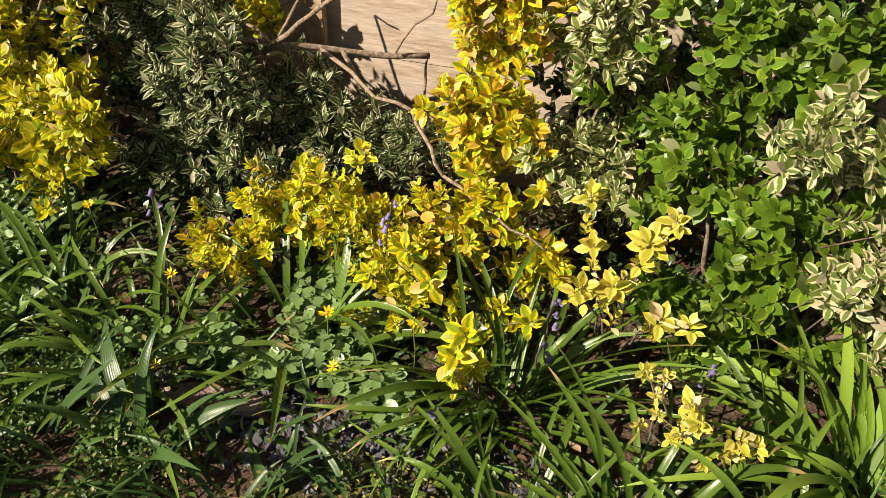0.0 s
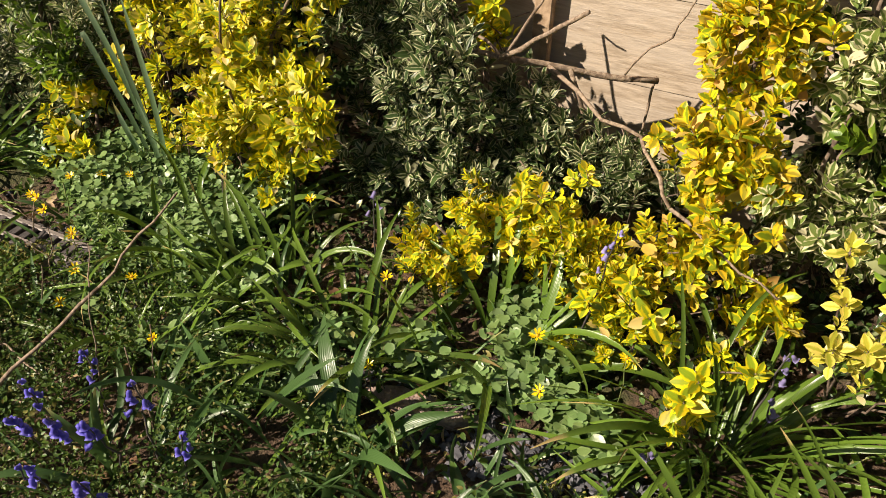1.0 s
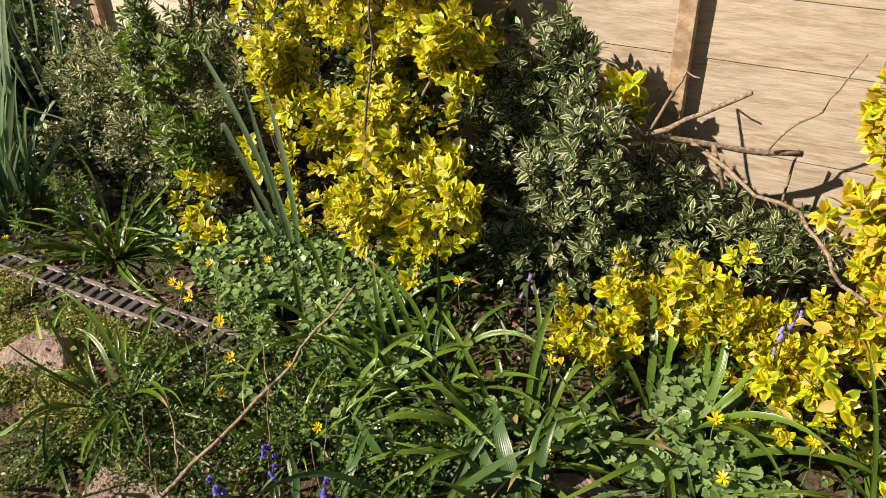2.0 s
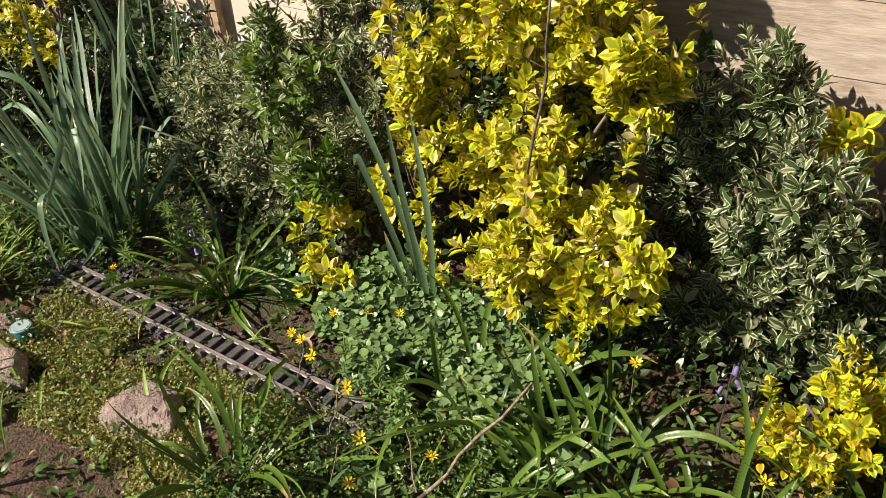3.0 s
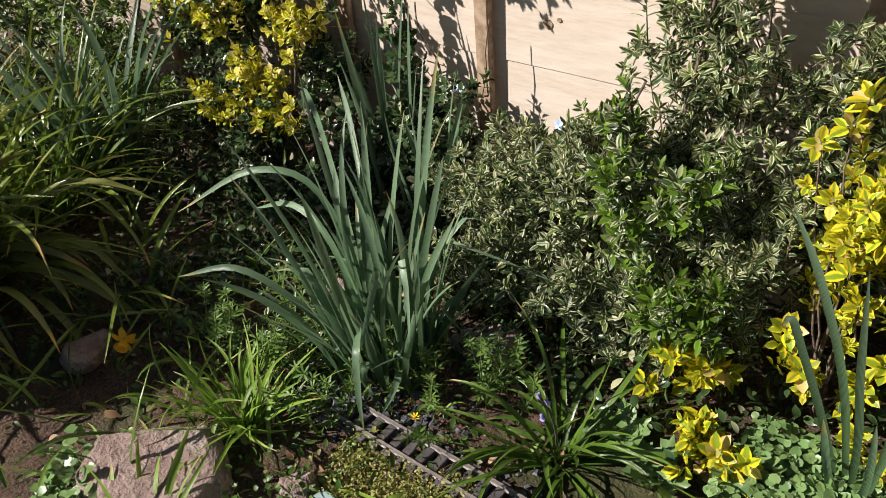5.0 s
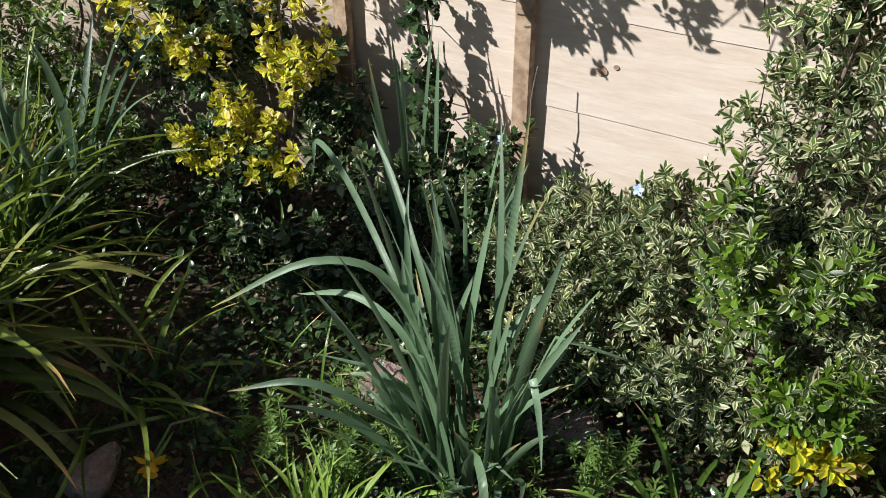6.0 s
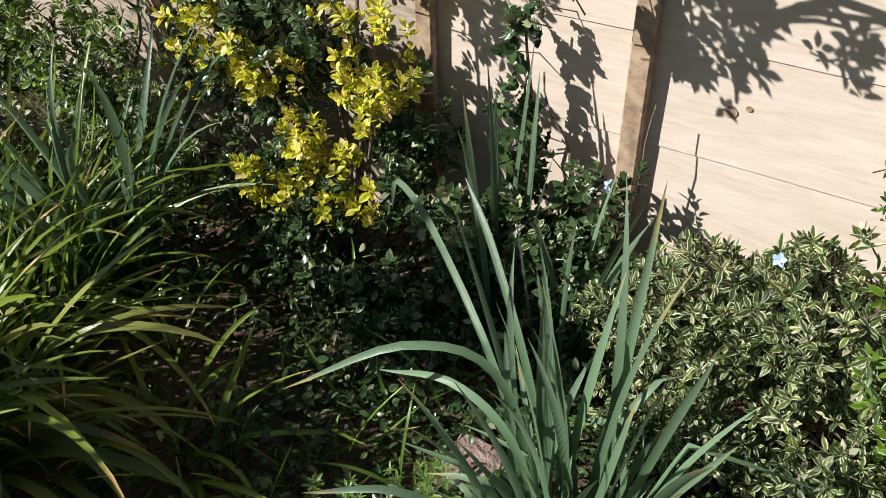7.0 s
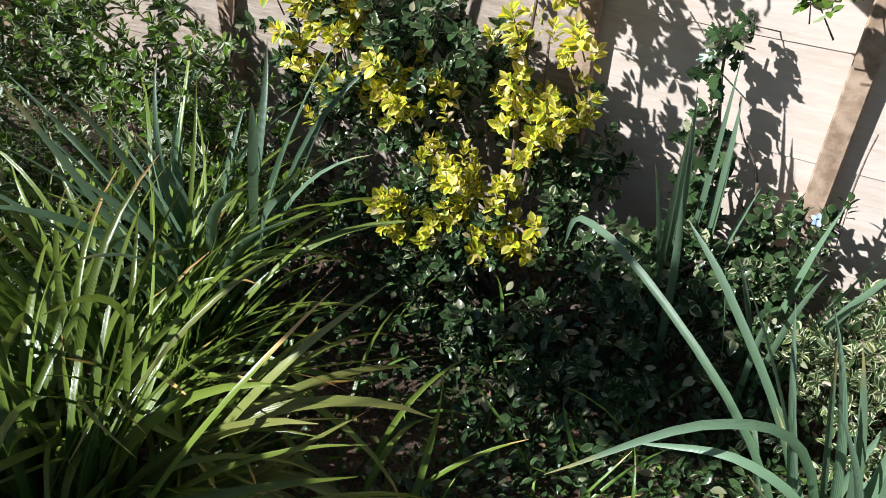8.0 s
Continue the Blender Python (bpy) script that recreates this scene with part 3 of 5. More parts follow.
shrub("golden_euonymus", (-0.66, 1.25, 0), [(-0.66, 1.26, 0.36, 0.23, 0.10, 0.15), (-0.72, 1.38, 0.62, 0.25, 0.09, 0.17), (-0.55, 1.16, 0.20, 0.22, 0.10, 0.11),
      (-0.38, 1.15, 0.31, 0.10, 0.08, 0.08), (-0.72, 1.42, 0.88, 0.24, 0.09, 0.13), (-0.90, 1.30, 0.44, 0.09, 0.08, 0.10), (-0.45, 1.34, 0.56, 0.10, 0.08, 0.10), (-0.68, 1.52, 0.48, 0.26, 0.04, 0.30)],
      GOLD, L_LARGE, "large glowing yellow variegated euonymus reaching up the fence", 15, 760, 6, 0.80, 198, second=GOLD_PALE, second_share=0.2, gaps=0.52, spacing=0.062)
shrub("golden_euonymus", (-1.10, 1.20, 0), [(-1.14, 1.20, 0.15, 0.08, 0.06, 0.03), (-1.03, 1.08, 0.10, 0.07, 0.05, 0.04)],
      GOLD, L_LARGE, "two small yellow euonymus shoots close to the soil", 16, 44, 5, 1.0, 100, gaps=0.8)
shrub("golden_euonymus", (-0.12, 1.50, 0), [(-0.12, 1.50, 0.43, 0.03, 0.025, 0.03)], GOLD, L_LARGE, "lone yellow euonymus sprig above the dead branch", 28, 7, 5, 1.05, 40, gaps=0.95)
shrub("silver_euonymus", (-0.12, 1.36, 0), [(-0.15, 1.33, 0.34, 0.15, 0.10, 0.18), (-0.22, 1.28, 0.15, 0.14, 0.08, 0.13), (0.10, 1.42, 0.21, 0.20, 0.10, 0.12), (-0.24, 1.46, 0.52, 0.09, 0.06, 0.10),
      (0.00, 1.30, 0.14, 0.16, 0.08, 0.10), (0.27, 1.40, 0.22, 0.12, 0.10, 0.08), (0.02, 1.44, 0.30, 0.10, 0.07, 0.06), (-0.36, 1.46, 0.36, 0.14, 0.07, 0.22)],
      SILVER, L_NARROW, "grey-green euonymus with thin cream leaf margins", 17, 1200, 5, 1.08, 184, gaps=0.55)
shrub("silver_euonymus", (0.64, 1.38, 0), [(0.65, 1.34, 0.57, 0.11, 0.07, 0.11), (0.68, 1.28, 0.30, 0.12, 0.08, 0.08), (0.64, 1.44, 0.85, 0.12, 0.08, 0.12), (0.66, 1.46, 0.20, 0.15, 0.06, 0.14), (0.66, 1.50, 0.42, 0.12, 0.04, 0.12)],
      CREAM, L_OVAL, "white-edged euonymus between the gold and green shrubs", 18, 340, 6, 1.1, 160)
shrub("green_euonymus", (0.98, 1.22, 0), [(0.92, 1.30, 0.55, 0.24, 0.12, 0.20), (1.05, 1.12, 0.34, 0.23, 0.12, 0.15), (0.85, 1.24, 0.36, 0.13, 0.09, 0.14), (1.28, 1.25, 0.60, 0.22, 0.12, 0.25),
      (0.95, 1.36, 0.86, 0.26, 0.12, 0.14), (0.98, 1.12, 0.16, 0.2, 0.12, 0.1)],
      GREEN, L_GREEN, "glossy fresh green euonymus with paler shoot tips", 19, 640, 5, 0.80, 198, gaps=0.5, spacing=0.078)
shrub("cream_euonymus", (1.10, 1.22, 0), [(1.02, 1.05, 0.59, 0.08, 0.05, 0.04), (1.10, 0.96, 0.42, 0.06, 0.06, 0.09), (1.16, 1.02, 0.63, 0.08, 0.05, 0.06), (1.18, 0.93, 0.36, 0.06, 0.05, 0.06)],
      CREAM, L_OVAL, "cream-edged euonymus sprigs leaning over green leaves", 20, 110, 6, 1.1, 150, gaps=0.7)
shrub("variegated_euonymus", (-1.36, 1.36, 0), [(-1.42, 1.36, 0.32, 0.26, 0.11, 0.15), (-1.28, 1.46, 0.60, 0.16, 0.08, 0.22), (-1.66, 1.36, 0.24, 0.20, 0.10, 0.15), (-1.36, 1.25, 0.16, 0.30, 0.10, 0.13),
      (-1.26, 1.47, 0.88, 0.16, 0.08, 0.14), (-1.62, 1.22, 0.12, 0.20, 0.09, 0.10), (-1.12, 1.30, 0.34, 0.12, 0.09, 0.16), (-1.04, 1.49, 0.45, 0.14, 0.06, 0.36), (-1.22, 1.42, 0.42, 0.16, 0.08, 0.12), (-1.80, 1.42, 0.18, 0.12, 0.08, 0.12), (-1.64, 1.46, 0.29, 0.15, 0.06, 0.11), (-1.50, 1.46, 0.36, 0.12, 0.06, 0.12)],
      SILVER, L_NARROW, "dense small-leaved euonymus with cream margins", 21, 2700, 5, 0.88, 198, second=CREAM, second_share=0.33, gaps=0.54)
shrub("green_euonymus", (-1.24, 1.24, 0), [(-1.28, 1.24, 0.42, 0.16, 0.07, 0.10), (-1.17, 1.18, 0.26, 0.12, 0.07, 0.10), (-1.36, 1.30, 0.53, 0.05, 0.04, 0.05)],
      GREEN, leaf_shape(0.031, 0.0115, 0.35, 0.14, 1.0), "bright green euonymus growing through the variegated shrub", 22, 160, 6, 0.95, 180, gaps=0.5, second=SILVER, second_share=0.45)
shrub("golden_euonymus", (-2.52, 1.40, 0), [(-2.44, 1.43, 0.56, 0.12, 0.08, 0.17), (-2.56, 1.36, 0.37, 0.12, 0.08, 0.09), (-2.76, 1.38, 0.52, 0.20, 0.09, 0.11), (-2.48, 1.46, 0.86, 0.18, 0.08, 0.14),
      (-2.90, 1.38, 0.66, 0.18, 0.08, 0.12), (-2.66, 1.30, 0.27, 0.12, 0.06, 0.07), (-2.46, 1.34, 0.30, 0.09, 0.06, 0.07)],
      GOLD, L_GOLD, "part-shaded yellow euonymus beside the fence batten", 23, 400, 5, 0.88, 145, second=GOLD_PALE, second_share=0.4, gaps=0.40)
L_DARK = leaf_shape(0.03, 0.017, 0.3, 0.2, 0.95)
# Three added fillers: their dark leaves stand in for shade in the shrub gaps.
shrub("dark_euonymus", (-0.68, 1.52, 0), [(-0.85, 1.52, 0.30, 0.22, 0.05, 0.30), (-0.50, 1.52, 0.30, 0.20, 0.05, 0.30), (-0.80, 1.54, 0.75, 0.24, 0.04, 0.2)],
      IVY, L_DARK, "dark leaf filler for the shade behind the yellow shrub", 124, 230, 5, 0.95, 40, gaps=0.5, spacing=0.07)
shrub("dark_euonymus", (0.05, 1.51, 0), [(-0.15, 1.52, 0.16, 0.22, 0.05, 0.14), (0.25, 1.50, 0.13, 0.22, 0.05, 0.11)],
      IVY, L_DARK, "low dark leaf filler for the shade at the fence foot", 125, 110, 5, 0.95, 40, gaps=0.5, spacing=0.07)
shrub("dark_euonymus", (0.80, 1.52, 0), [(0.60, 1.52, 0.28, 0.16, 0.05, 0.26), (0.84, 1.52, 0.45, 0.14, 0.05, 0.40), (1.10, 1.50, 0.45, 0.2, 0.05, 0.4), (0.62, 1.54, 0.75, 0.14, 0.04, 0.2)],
      IVY, L_DARK, "dark leaf filler for the shade behind the green shrub", 126, 280, 5, 0.95, 40, gaps=0.5, spacing=0.07)
shrub("dark_euonymus", (-2.45, 1.38, 0), [(-2.66, 1.36, 0.22, 0.26, 0.11, 0.18), (-2.22, 1.44, 0.22, 0.24, 0.10, 0.16), (-2.35, 1.26, 0.10, 0.30, 0.12, 0.08), (-1.96, 1.44, 0.18, 0.18, 0.09, 0.15),
      (-2.84, 1.44, 0.44, 0.26, 0.09, 0.18), (-2.40, 1.50, 0.40, 0.14, 0.06, 0.16), (-2.62, 1.48, 0.55, 0.18, 0.06, 0.16), (-1.95, 1.50, 0.30, 0.14, 0.05, 0.13), (-2.12, 1.50, 0.25, 0.12, 0.05, 0.10), (-2.75, 1.40, 0.62, 0.22, 0.08, 0.14)],
      IVY, leaf_shape(0.027, 0.0165, 0.3, 0.2, 0.95), "dark glossy euonymus sprawling along the fence foot", 24, 1000, 5, 1.0, 171, second=SILVER, second_share=0.25, gaps=0.5)
shrub("holly_shoot", (-2.12, 1.52, 0), [(-2.12, 1.53, 0.36, 0.04, 0.03, 0.08), (-2.14, 1.54, 0.50, 0.03, 0.025, 0.08), (-2.15, 1.54, 0.64, 0.025, 0.02, 0.09)],
      IVY, L_HOLLY, "single dark holly stem before the fence boards", 26, 9, 3, 0.8, 60, gaps=0.7)
shrub("green_shrub", (-3.35, 1.35, 0), [(-3.35, 1.32, 0.42, 0.32, 0.14, 0.24), (-3.75, 1.30, 0.50, 0.30, 0.16, 0.30), (-3.10, 1.44, 0.75, 0.22, 0.10, 0.16), (-3.5, 1.1, 0.2, 0.3, 0.15, 0.15), (-3.15, 1.3, 0.25, 0.25, 0.12, 0.2), (-3.9, 1.0, 0.3, 0.35, 0.2, 0.3), (-3.5, 0.85, 0.2, 0.25, 0.15, 0.2)],
      GREEN, L_OVAL, "mixed green and silver shrub at the bed's far end", 25, 1400, 5, 0.95, 120, second=SILVER, second_share=0.55, gaps=0.54)

# Out-of-view shrub, added and shaped only to shade the lilies and fence foot.
shrub("green_shrub", (-2.96, -0.02, 0), [(-2.86, -0.02, 0.28, 0.22, 0.15, 0.28), (-2.92, -0.02, 0.60, 0.26, 0.15, 0.28), (-3.05, -0.02, 0.84, 0.28, 0.13, 0.14), (-3.30, 0.0, 0.45, 0.24, 0.14, 0.42), (-3.62, 0.0, 0.42, 0.24, 0.14, 0.4),
      (-3.30, -0.04, 1.46, 0.20, 0.12, 0.12), (-3.50, -0.04, 1.60, 0.18, 0.12, 0.12)],
      IVY, L_GREEN, "unseen leafy shrub added to shade the lilies and fence foot", 29, 2600, 6, 1.2, 60, gaps=0.58)

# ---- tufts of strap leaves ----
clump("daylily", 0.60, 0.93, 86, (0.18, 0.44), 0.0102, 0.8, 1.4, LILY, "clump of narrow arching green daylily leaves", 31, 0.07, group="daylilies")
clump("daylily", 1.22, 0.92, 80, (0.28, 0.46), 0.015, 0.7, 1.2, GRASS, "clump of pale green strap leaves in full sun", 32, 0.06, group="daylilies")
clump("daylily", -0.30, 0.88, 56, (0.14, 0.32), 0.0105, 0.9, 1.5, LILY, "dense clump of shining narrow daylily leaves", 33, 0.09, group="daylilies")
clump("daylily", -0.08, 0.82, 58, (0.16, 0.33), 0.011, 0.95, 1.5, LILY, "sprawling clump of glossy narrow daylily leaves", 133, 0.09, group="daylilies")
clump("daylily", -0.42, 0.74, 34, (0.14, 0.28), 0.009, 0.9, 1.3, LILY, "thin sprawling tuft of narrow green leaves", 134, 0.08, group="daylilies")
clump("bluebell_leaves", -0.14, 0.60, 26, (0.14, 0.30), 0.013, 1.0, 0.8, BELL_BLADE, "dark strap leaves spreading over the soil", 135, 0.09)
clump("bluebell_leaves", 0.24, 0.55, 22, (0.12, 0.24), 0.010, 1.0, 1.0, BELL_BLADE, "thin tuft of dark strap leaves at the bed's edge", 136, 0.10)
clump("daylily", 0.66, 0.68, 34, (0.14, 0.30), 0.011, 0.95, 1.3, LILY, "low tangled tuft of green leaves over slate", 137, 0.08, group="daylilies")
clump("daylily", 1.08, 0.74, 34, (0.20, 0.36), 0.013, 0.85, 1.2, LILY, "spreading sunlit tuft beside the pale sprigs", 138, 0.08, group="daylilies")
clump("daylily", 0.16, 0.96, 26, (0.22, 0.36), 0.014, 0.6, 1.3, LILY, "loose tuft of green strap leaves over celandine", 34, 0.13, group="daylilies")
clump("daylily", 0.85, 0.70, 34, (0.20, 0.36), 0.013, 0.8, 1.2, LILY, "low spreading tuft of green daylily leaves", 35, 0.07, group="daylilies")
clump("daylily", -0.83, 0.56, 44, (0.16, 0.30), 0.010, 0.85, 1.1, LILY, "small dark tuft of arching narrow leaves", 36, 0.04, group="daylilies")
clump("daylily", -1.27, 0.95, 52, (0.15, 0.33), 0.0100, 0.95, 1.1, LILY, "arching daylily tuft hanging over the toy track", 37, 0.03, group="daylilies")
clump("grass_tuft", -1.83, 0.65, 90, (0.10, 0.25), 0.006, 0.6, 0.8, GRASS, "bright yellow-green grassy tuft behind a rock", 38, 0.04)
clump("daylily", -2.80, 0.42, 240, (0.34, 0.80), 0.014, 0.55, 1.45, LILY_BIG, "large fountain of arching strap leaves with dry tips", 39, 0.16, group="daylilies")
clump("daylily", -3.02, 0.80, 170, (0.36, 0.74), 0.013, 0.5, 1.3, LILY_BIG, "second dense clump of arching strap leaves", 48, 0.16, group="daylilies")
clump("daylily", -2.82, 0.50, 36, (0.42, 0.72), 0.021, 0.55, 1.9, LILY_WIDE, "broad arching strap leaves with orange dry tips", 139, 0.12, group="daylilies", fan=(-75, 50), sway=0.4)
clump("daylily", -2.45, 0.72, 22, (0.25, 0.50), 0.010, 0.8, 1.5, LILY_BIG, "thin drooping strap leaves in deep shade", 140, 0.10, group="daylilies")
clump("bluebell_leaves", 0.05, 0.64, 14, (0.16, 0.28), 0.024, 0.85, 0.7, BELL_BLADE, "broad dark bluebell leaves in a rosette", 40, 0.03)
clump("bluebell_leaves", 0.45, 0.62, 30, (0.10, 0.24), 0.010, 1.1, 1.0, BELL_BLADE, "low tuft of dark strap leaves on bare soil", 41, 0.10)
clump("bluebell_leaves", -0.25, 0.42, 20, (0.14, 0.24), 0.016, 0.7, 0.9, BELL_BLADE, "dark leaves beneath the bluebell flowers", 42, 0.10)
tall_daffodil = clump("daffodil", -1.69, 0.94, 34, (0.36, 0.70), 0.0145, 0.16, 0.34, DAFF, "tall upright clump of blue-green daffodil leaves", 43, 0.10, kinks=0.16, group="daffodils", sway=0.3)
for line in ([(-1.73, 0.95, 0.0), (-1.83, 0.96, 0.36), (-1.96, 0.90, 0.43), (-2.14, 0.80, 0.32)], [(-1.71, 0.92, 0.0), (-1.79, 0.93, 0.27), (-1.91, 0.94, 0.34), (-2.06, 0.94, 0.285)],
             [(-1.67, 0.90, 0.0), (-1.61, 0.82, 0.23), (-1.55, 0.745, 0.275), (-1.535, 0.72, 0.20), (-1.54, 0.72, 0.10)], [(-1.75, 0.97, 0.0), (-1.90, 1.06, 0.25), (-2.14, 1.22, 0.365), (-2.29, 1.31, 0.375), (-2.32, 1.32, 0.29)],
             [(-1.74, 0.99, 0.0), (-1.85, 1.08, 0.25), (-2.00, 1.20, 0.40), (-2.10, 1.27, 0.47)],
             [(-1.70, 0.90, 0.0), (-1.76, 0.82, 0.20), (-1.88, 0.76, 0.30), (-2.02, 0.70, 0.26)], [(-1.66, 0.96, 0.0), (-1.60, 1.00, 0.34), (-1.56, 1.02, 0.52)], [(-1.65, 0.93, 0.0), (-1.57, 0.95, 0.28), (-1.50, 0.97, 0.44)]):
    strap(line, 0.013, DAFF, tall_daffodil)
clump("daffodil", -1.70, 0.94, 48, (0.16, 0.44), 0.015, 0.32, 0.5, DAFF, "short bent daffodil leaves at the tall clump's foot", 143, 0.11, kinks=0.28, group="daffodils", sway=0.4)
clump("daffodil", -2.10, 1.42, 8, (0.46, 0.74), 0.015, 0.08, 0.2, DAFF, "few tall dark daffodil leaves close to the fence", 141, 0.05, group="daffodils", sway=0.15)
clump("daffodil", -1.93, 1.36, 7, (0.30, 0.50), 0.014, 0.14, 0.25, DAFF, "short daffodil leaves among variegated shoots", 142, 0.05, group="daffodils", sway=0.2)
low_daffodil = thing("daffodil", -0.85, 1.13, 0, "few upright daffodil leaves before yellow euonymus", "plant", "daffodils")
for line in ([(-0.825, 1.13, 0.0), (-0.88, 1.13, 0.16), (-0.945, 1.13, 0.31), (-0.967, 1.13, 0.354), (-0.978, 1.13, 0.33)], [(-0.82, 1.14, 0.0), (-0.87, 1.135, 0.25), (-0.935, 1.13, 0.43), (-0.997, 1.13, 0.55)],
             [(-0.815, 1.13, 0.0), (-0.83, 1.13, 0.16), (-0.855, 1.13, 0.30), (-0.88, 1.13, 0.48)], [(-0.80, 1.13, 0.0), (-0.79, 1.13, 0.15), (-0.795, 1.13, 0.30), (-0.817, 1.13, 0.49)],
             [(-0.80, 1.12, 0.0), (-0.80, 1.11, 0.12), (-0.81, 1.10, 0.24)], [(-0.83, 1.12, 0.0), (-0.86, 1.10, 0.12), (-0.88, 1.09, 0.22)]):
    strap(line, 0.0125, DAFF, low_daffodil)
clump("daffodil", -2.98, 1.05, 34, (0.45, 0.72), 0.018, 0.25, 0.5, DAFF, "upright daffodil leaves behind the big lily clump", 45, 0.09, group="daffodils")
clump("daylily", -0.52, 0.95, 34, (0.16, 0.34), 0.011, 0.8, 1.4, LILY, "loose arching tuft between celandine and track", 49, 0.12, group="daylilies")
clump("grass_tuft", -1.72, 0.34, 26, (0.12, 0.26), 0.010, 0.8, 0.9, GRASS, "loose grass blades beside the rocks", 46, 0.09)
clump("grass_tuft", -0.45, 0.62, 26, (0.10, 0.22), 0.008, 0.7, 1.0, LILY, "short grass blades among small weeds", 47, 0.12)


# ---- low growth over the soil ----
def soil_z(x, y):
    return 0.020 * noise.noise(Vector((x * 4, y * 4, 0))) + 0.009 * noise.noise(Vector((x * 19, y * 19, 3))) - 0.008


def mat_of_leaves(name, x0, x1, y0, y1, count, shape, material, label, category, seed, height=(0.0, 0.03), tilt=0.5, size=(0.7, 1.3), cut=0.5, freq=6.0, single=0):
    """Small leaves over a stretch of soil, in uneven drifts."""
    rng = np.random.default_rng(seed)
    ob = thing(name, (x0 + x1) / 2, (y0 + y1) / 2, 0, label, category, kind="" if single else "stuff")
    p = np.stack([rng.uniform(x0, x1, count), rng.uniform(y0, y1, count)], 1)
    edge = np.minimum.reduce([(p[:, 0] - x0), (x1 - p[:, 0]), (p[:, 1] - y0), (y1 - p[:, 1])])
    keep = np.array([noise.noise(Vector((q[0] * freq, q[1] * freq, seed))) * 0.5 + 0.5 + min(0.0, (e - 0.06) * 3) > cut for q, e in zip(p, edge)])
    p = p[keep]
    n = len(p)
    z = np.array([soil_z(*q) for q in p]) + height[0] + (height[1] - height[0]) * rng.random(n) ** 1.6
    up = unit(np.array((0, 0, 1.0)) + rng.normal(0, tilt, (n, 3)))
    d = unit(np.cross(up, rng.normal(size=(n, 3))))
    x = np.cross(d, up)
    s = rng.uniform(*size, n)[:, None]
    m = np.zeros((n, 4, 4))
    m[:, :3, 0], m[:, :3, 1], m[:, :3, 2] = x * s, d * s, up * s
    m[:, 0, 3], m[:, 1, 3], m[:, 2, 3], m[:, 3, 3] = p[:, 0] - (x0 + x1) / 2, p[:, 1] - (y0 + y1) / 2, z, 1
    if single:
        order = np.argsort(-z)
        pieces("leaf", shape, m[order[:single]], material, ob)
        m = m[order[single:]]
    joined("foliage", shape, m, material, ob)
    return ob


L_ROUND, L_TINY, L_WEED = disc_leaf(0.0108), leaf_shape(0.0072, 0.0042, 0.4, 0.2), leaf_shape(0.022, 0.011, 0.3, 0.3)
mat_of_leaves("celandine_leaves", 0.00, 0.48, 0.80, 1.16, 2800, L_ROUND, ROUND, "patch of round glossy celandine leaves", "ground cover", 61, (0.02, 0.075), 0.35, cut=0.40, single=200)
mat_of_leaves("celandine_leaves", -1.00, -0.44, 0.86, 1.20, 12000, L_ROUND, ROUND, "fresh bank of round celandine leaves below the gold shrub", "ground cover", 62, (0.02, 0.08), 0.4, (0.5, 1.0), cut=0.30, single=260)
mat_of_leaves("celandine_leaves", -0.78, 0.0, 0.62, 0.98, 1500, L_ROUND, ROUND, "scattered round leaves among grass tufts", "ground cover", 63, (0.01, 0.05), 0.4, cut=0.45)
mat_of_leaves("celandine_leaves", -2.05, -1.55, 0.10, 0.42, 900, L_ROUND, ROUND, "lush low leaves before the rocks", "ground cover", 64, (0.02, 0.08), 0.4, cut=0.38)
mat_of_leaves("mat_of_thyme", -1.62, -0.78, 0.44, 0.80, 42000, L_TINY, MOSS, "yellowish mat of tiny creeping leaves beside the track", "ground cover", 65, (0.0, 0.028), 0.9, cut=0.40, freq=9)
mat_of_leaves("weeds", -0.90, 0.10, 0.20, 0.84, 30000, L_TINY, WEED, "tangle of tiny-leaved weeds over dark soil", "ground cover", 66, (0.0, 0.09), 0.9, (0.8, 1.6), cut=0.42, freq=7)
mat_of_leaves("weeds", -4.3, 1.6, 0.25, 1.50, 16000, L_WEED, WEED, "thin cover of small green weeds on soil", "ground cover", 67, (0.0, 0.05), 0.7, (0.5, 1.2), cut=0.42, freq=5)
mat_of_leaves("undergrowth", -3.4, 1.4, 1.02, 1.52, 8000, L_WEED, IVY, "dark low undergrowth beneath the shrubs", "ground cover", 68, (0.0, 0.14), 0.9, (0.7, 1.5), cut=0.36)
mat_of_leaves("weeds", 0.0, 1.3, 0.45, 0.80, 9000, L_TINY, MOSS, "low mossy weeds on the bed's edge", "ground cover", 69, (0.0, 0.03), 0.8, (0.8, 1.5), cut=0.48, freq=8)
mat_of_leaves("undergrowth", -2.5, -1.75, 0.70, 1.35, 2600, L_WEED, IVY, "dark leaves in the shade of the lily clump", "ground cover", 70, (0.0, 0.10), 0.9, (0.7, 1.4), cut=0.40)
mat_of_leaves("leaf_litter", -3.0, 1.4, 0.35, 1.40, 1500, leaf_shape(0.03, 0.014, 0.6, 0.5), DEAD, "brown curled dead leaves on the soil", "litter", 71, (0.003, 0.02), 0.6, (0.5, 1.3), cut=0.42)


mat_of_leaves("weeds", -1.62, -0.78, 0.40, 0.76, 2600, L_WEED, CLEAVER, "small fresh green sprigs over the creeping mat", "ground cover", 73, (0.005, 0.065), 0.9, (0.3, 0.65), cut=0.42, freq=8)


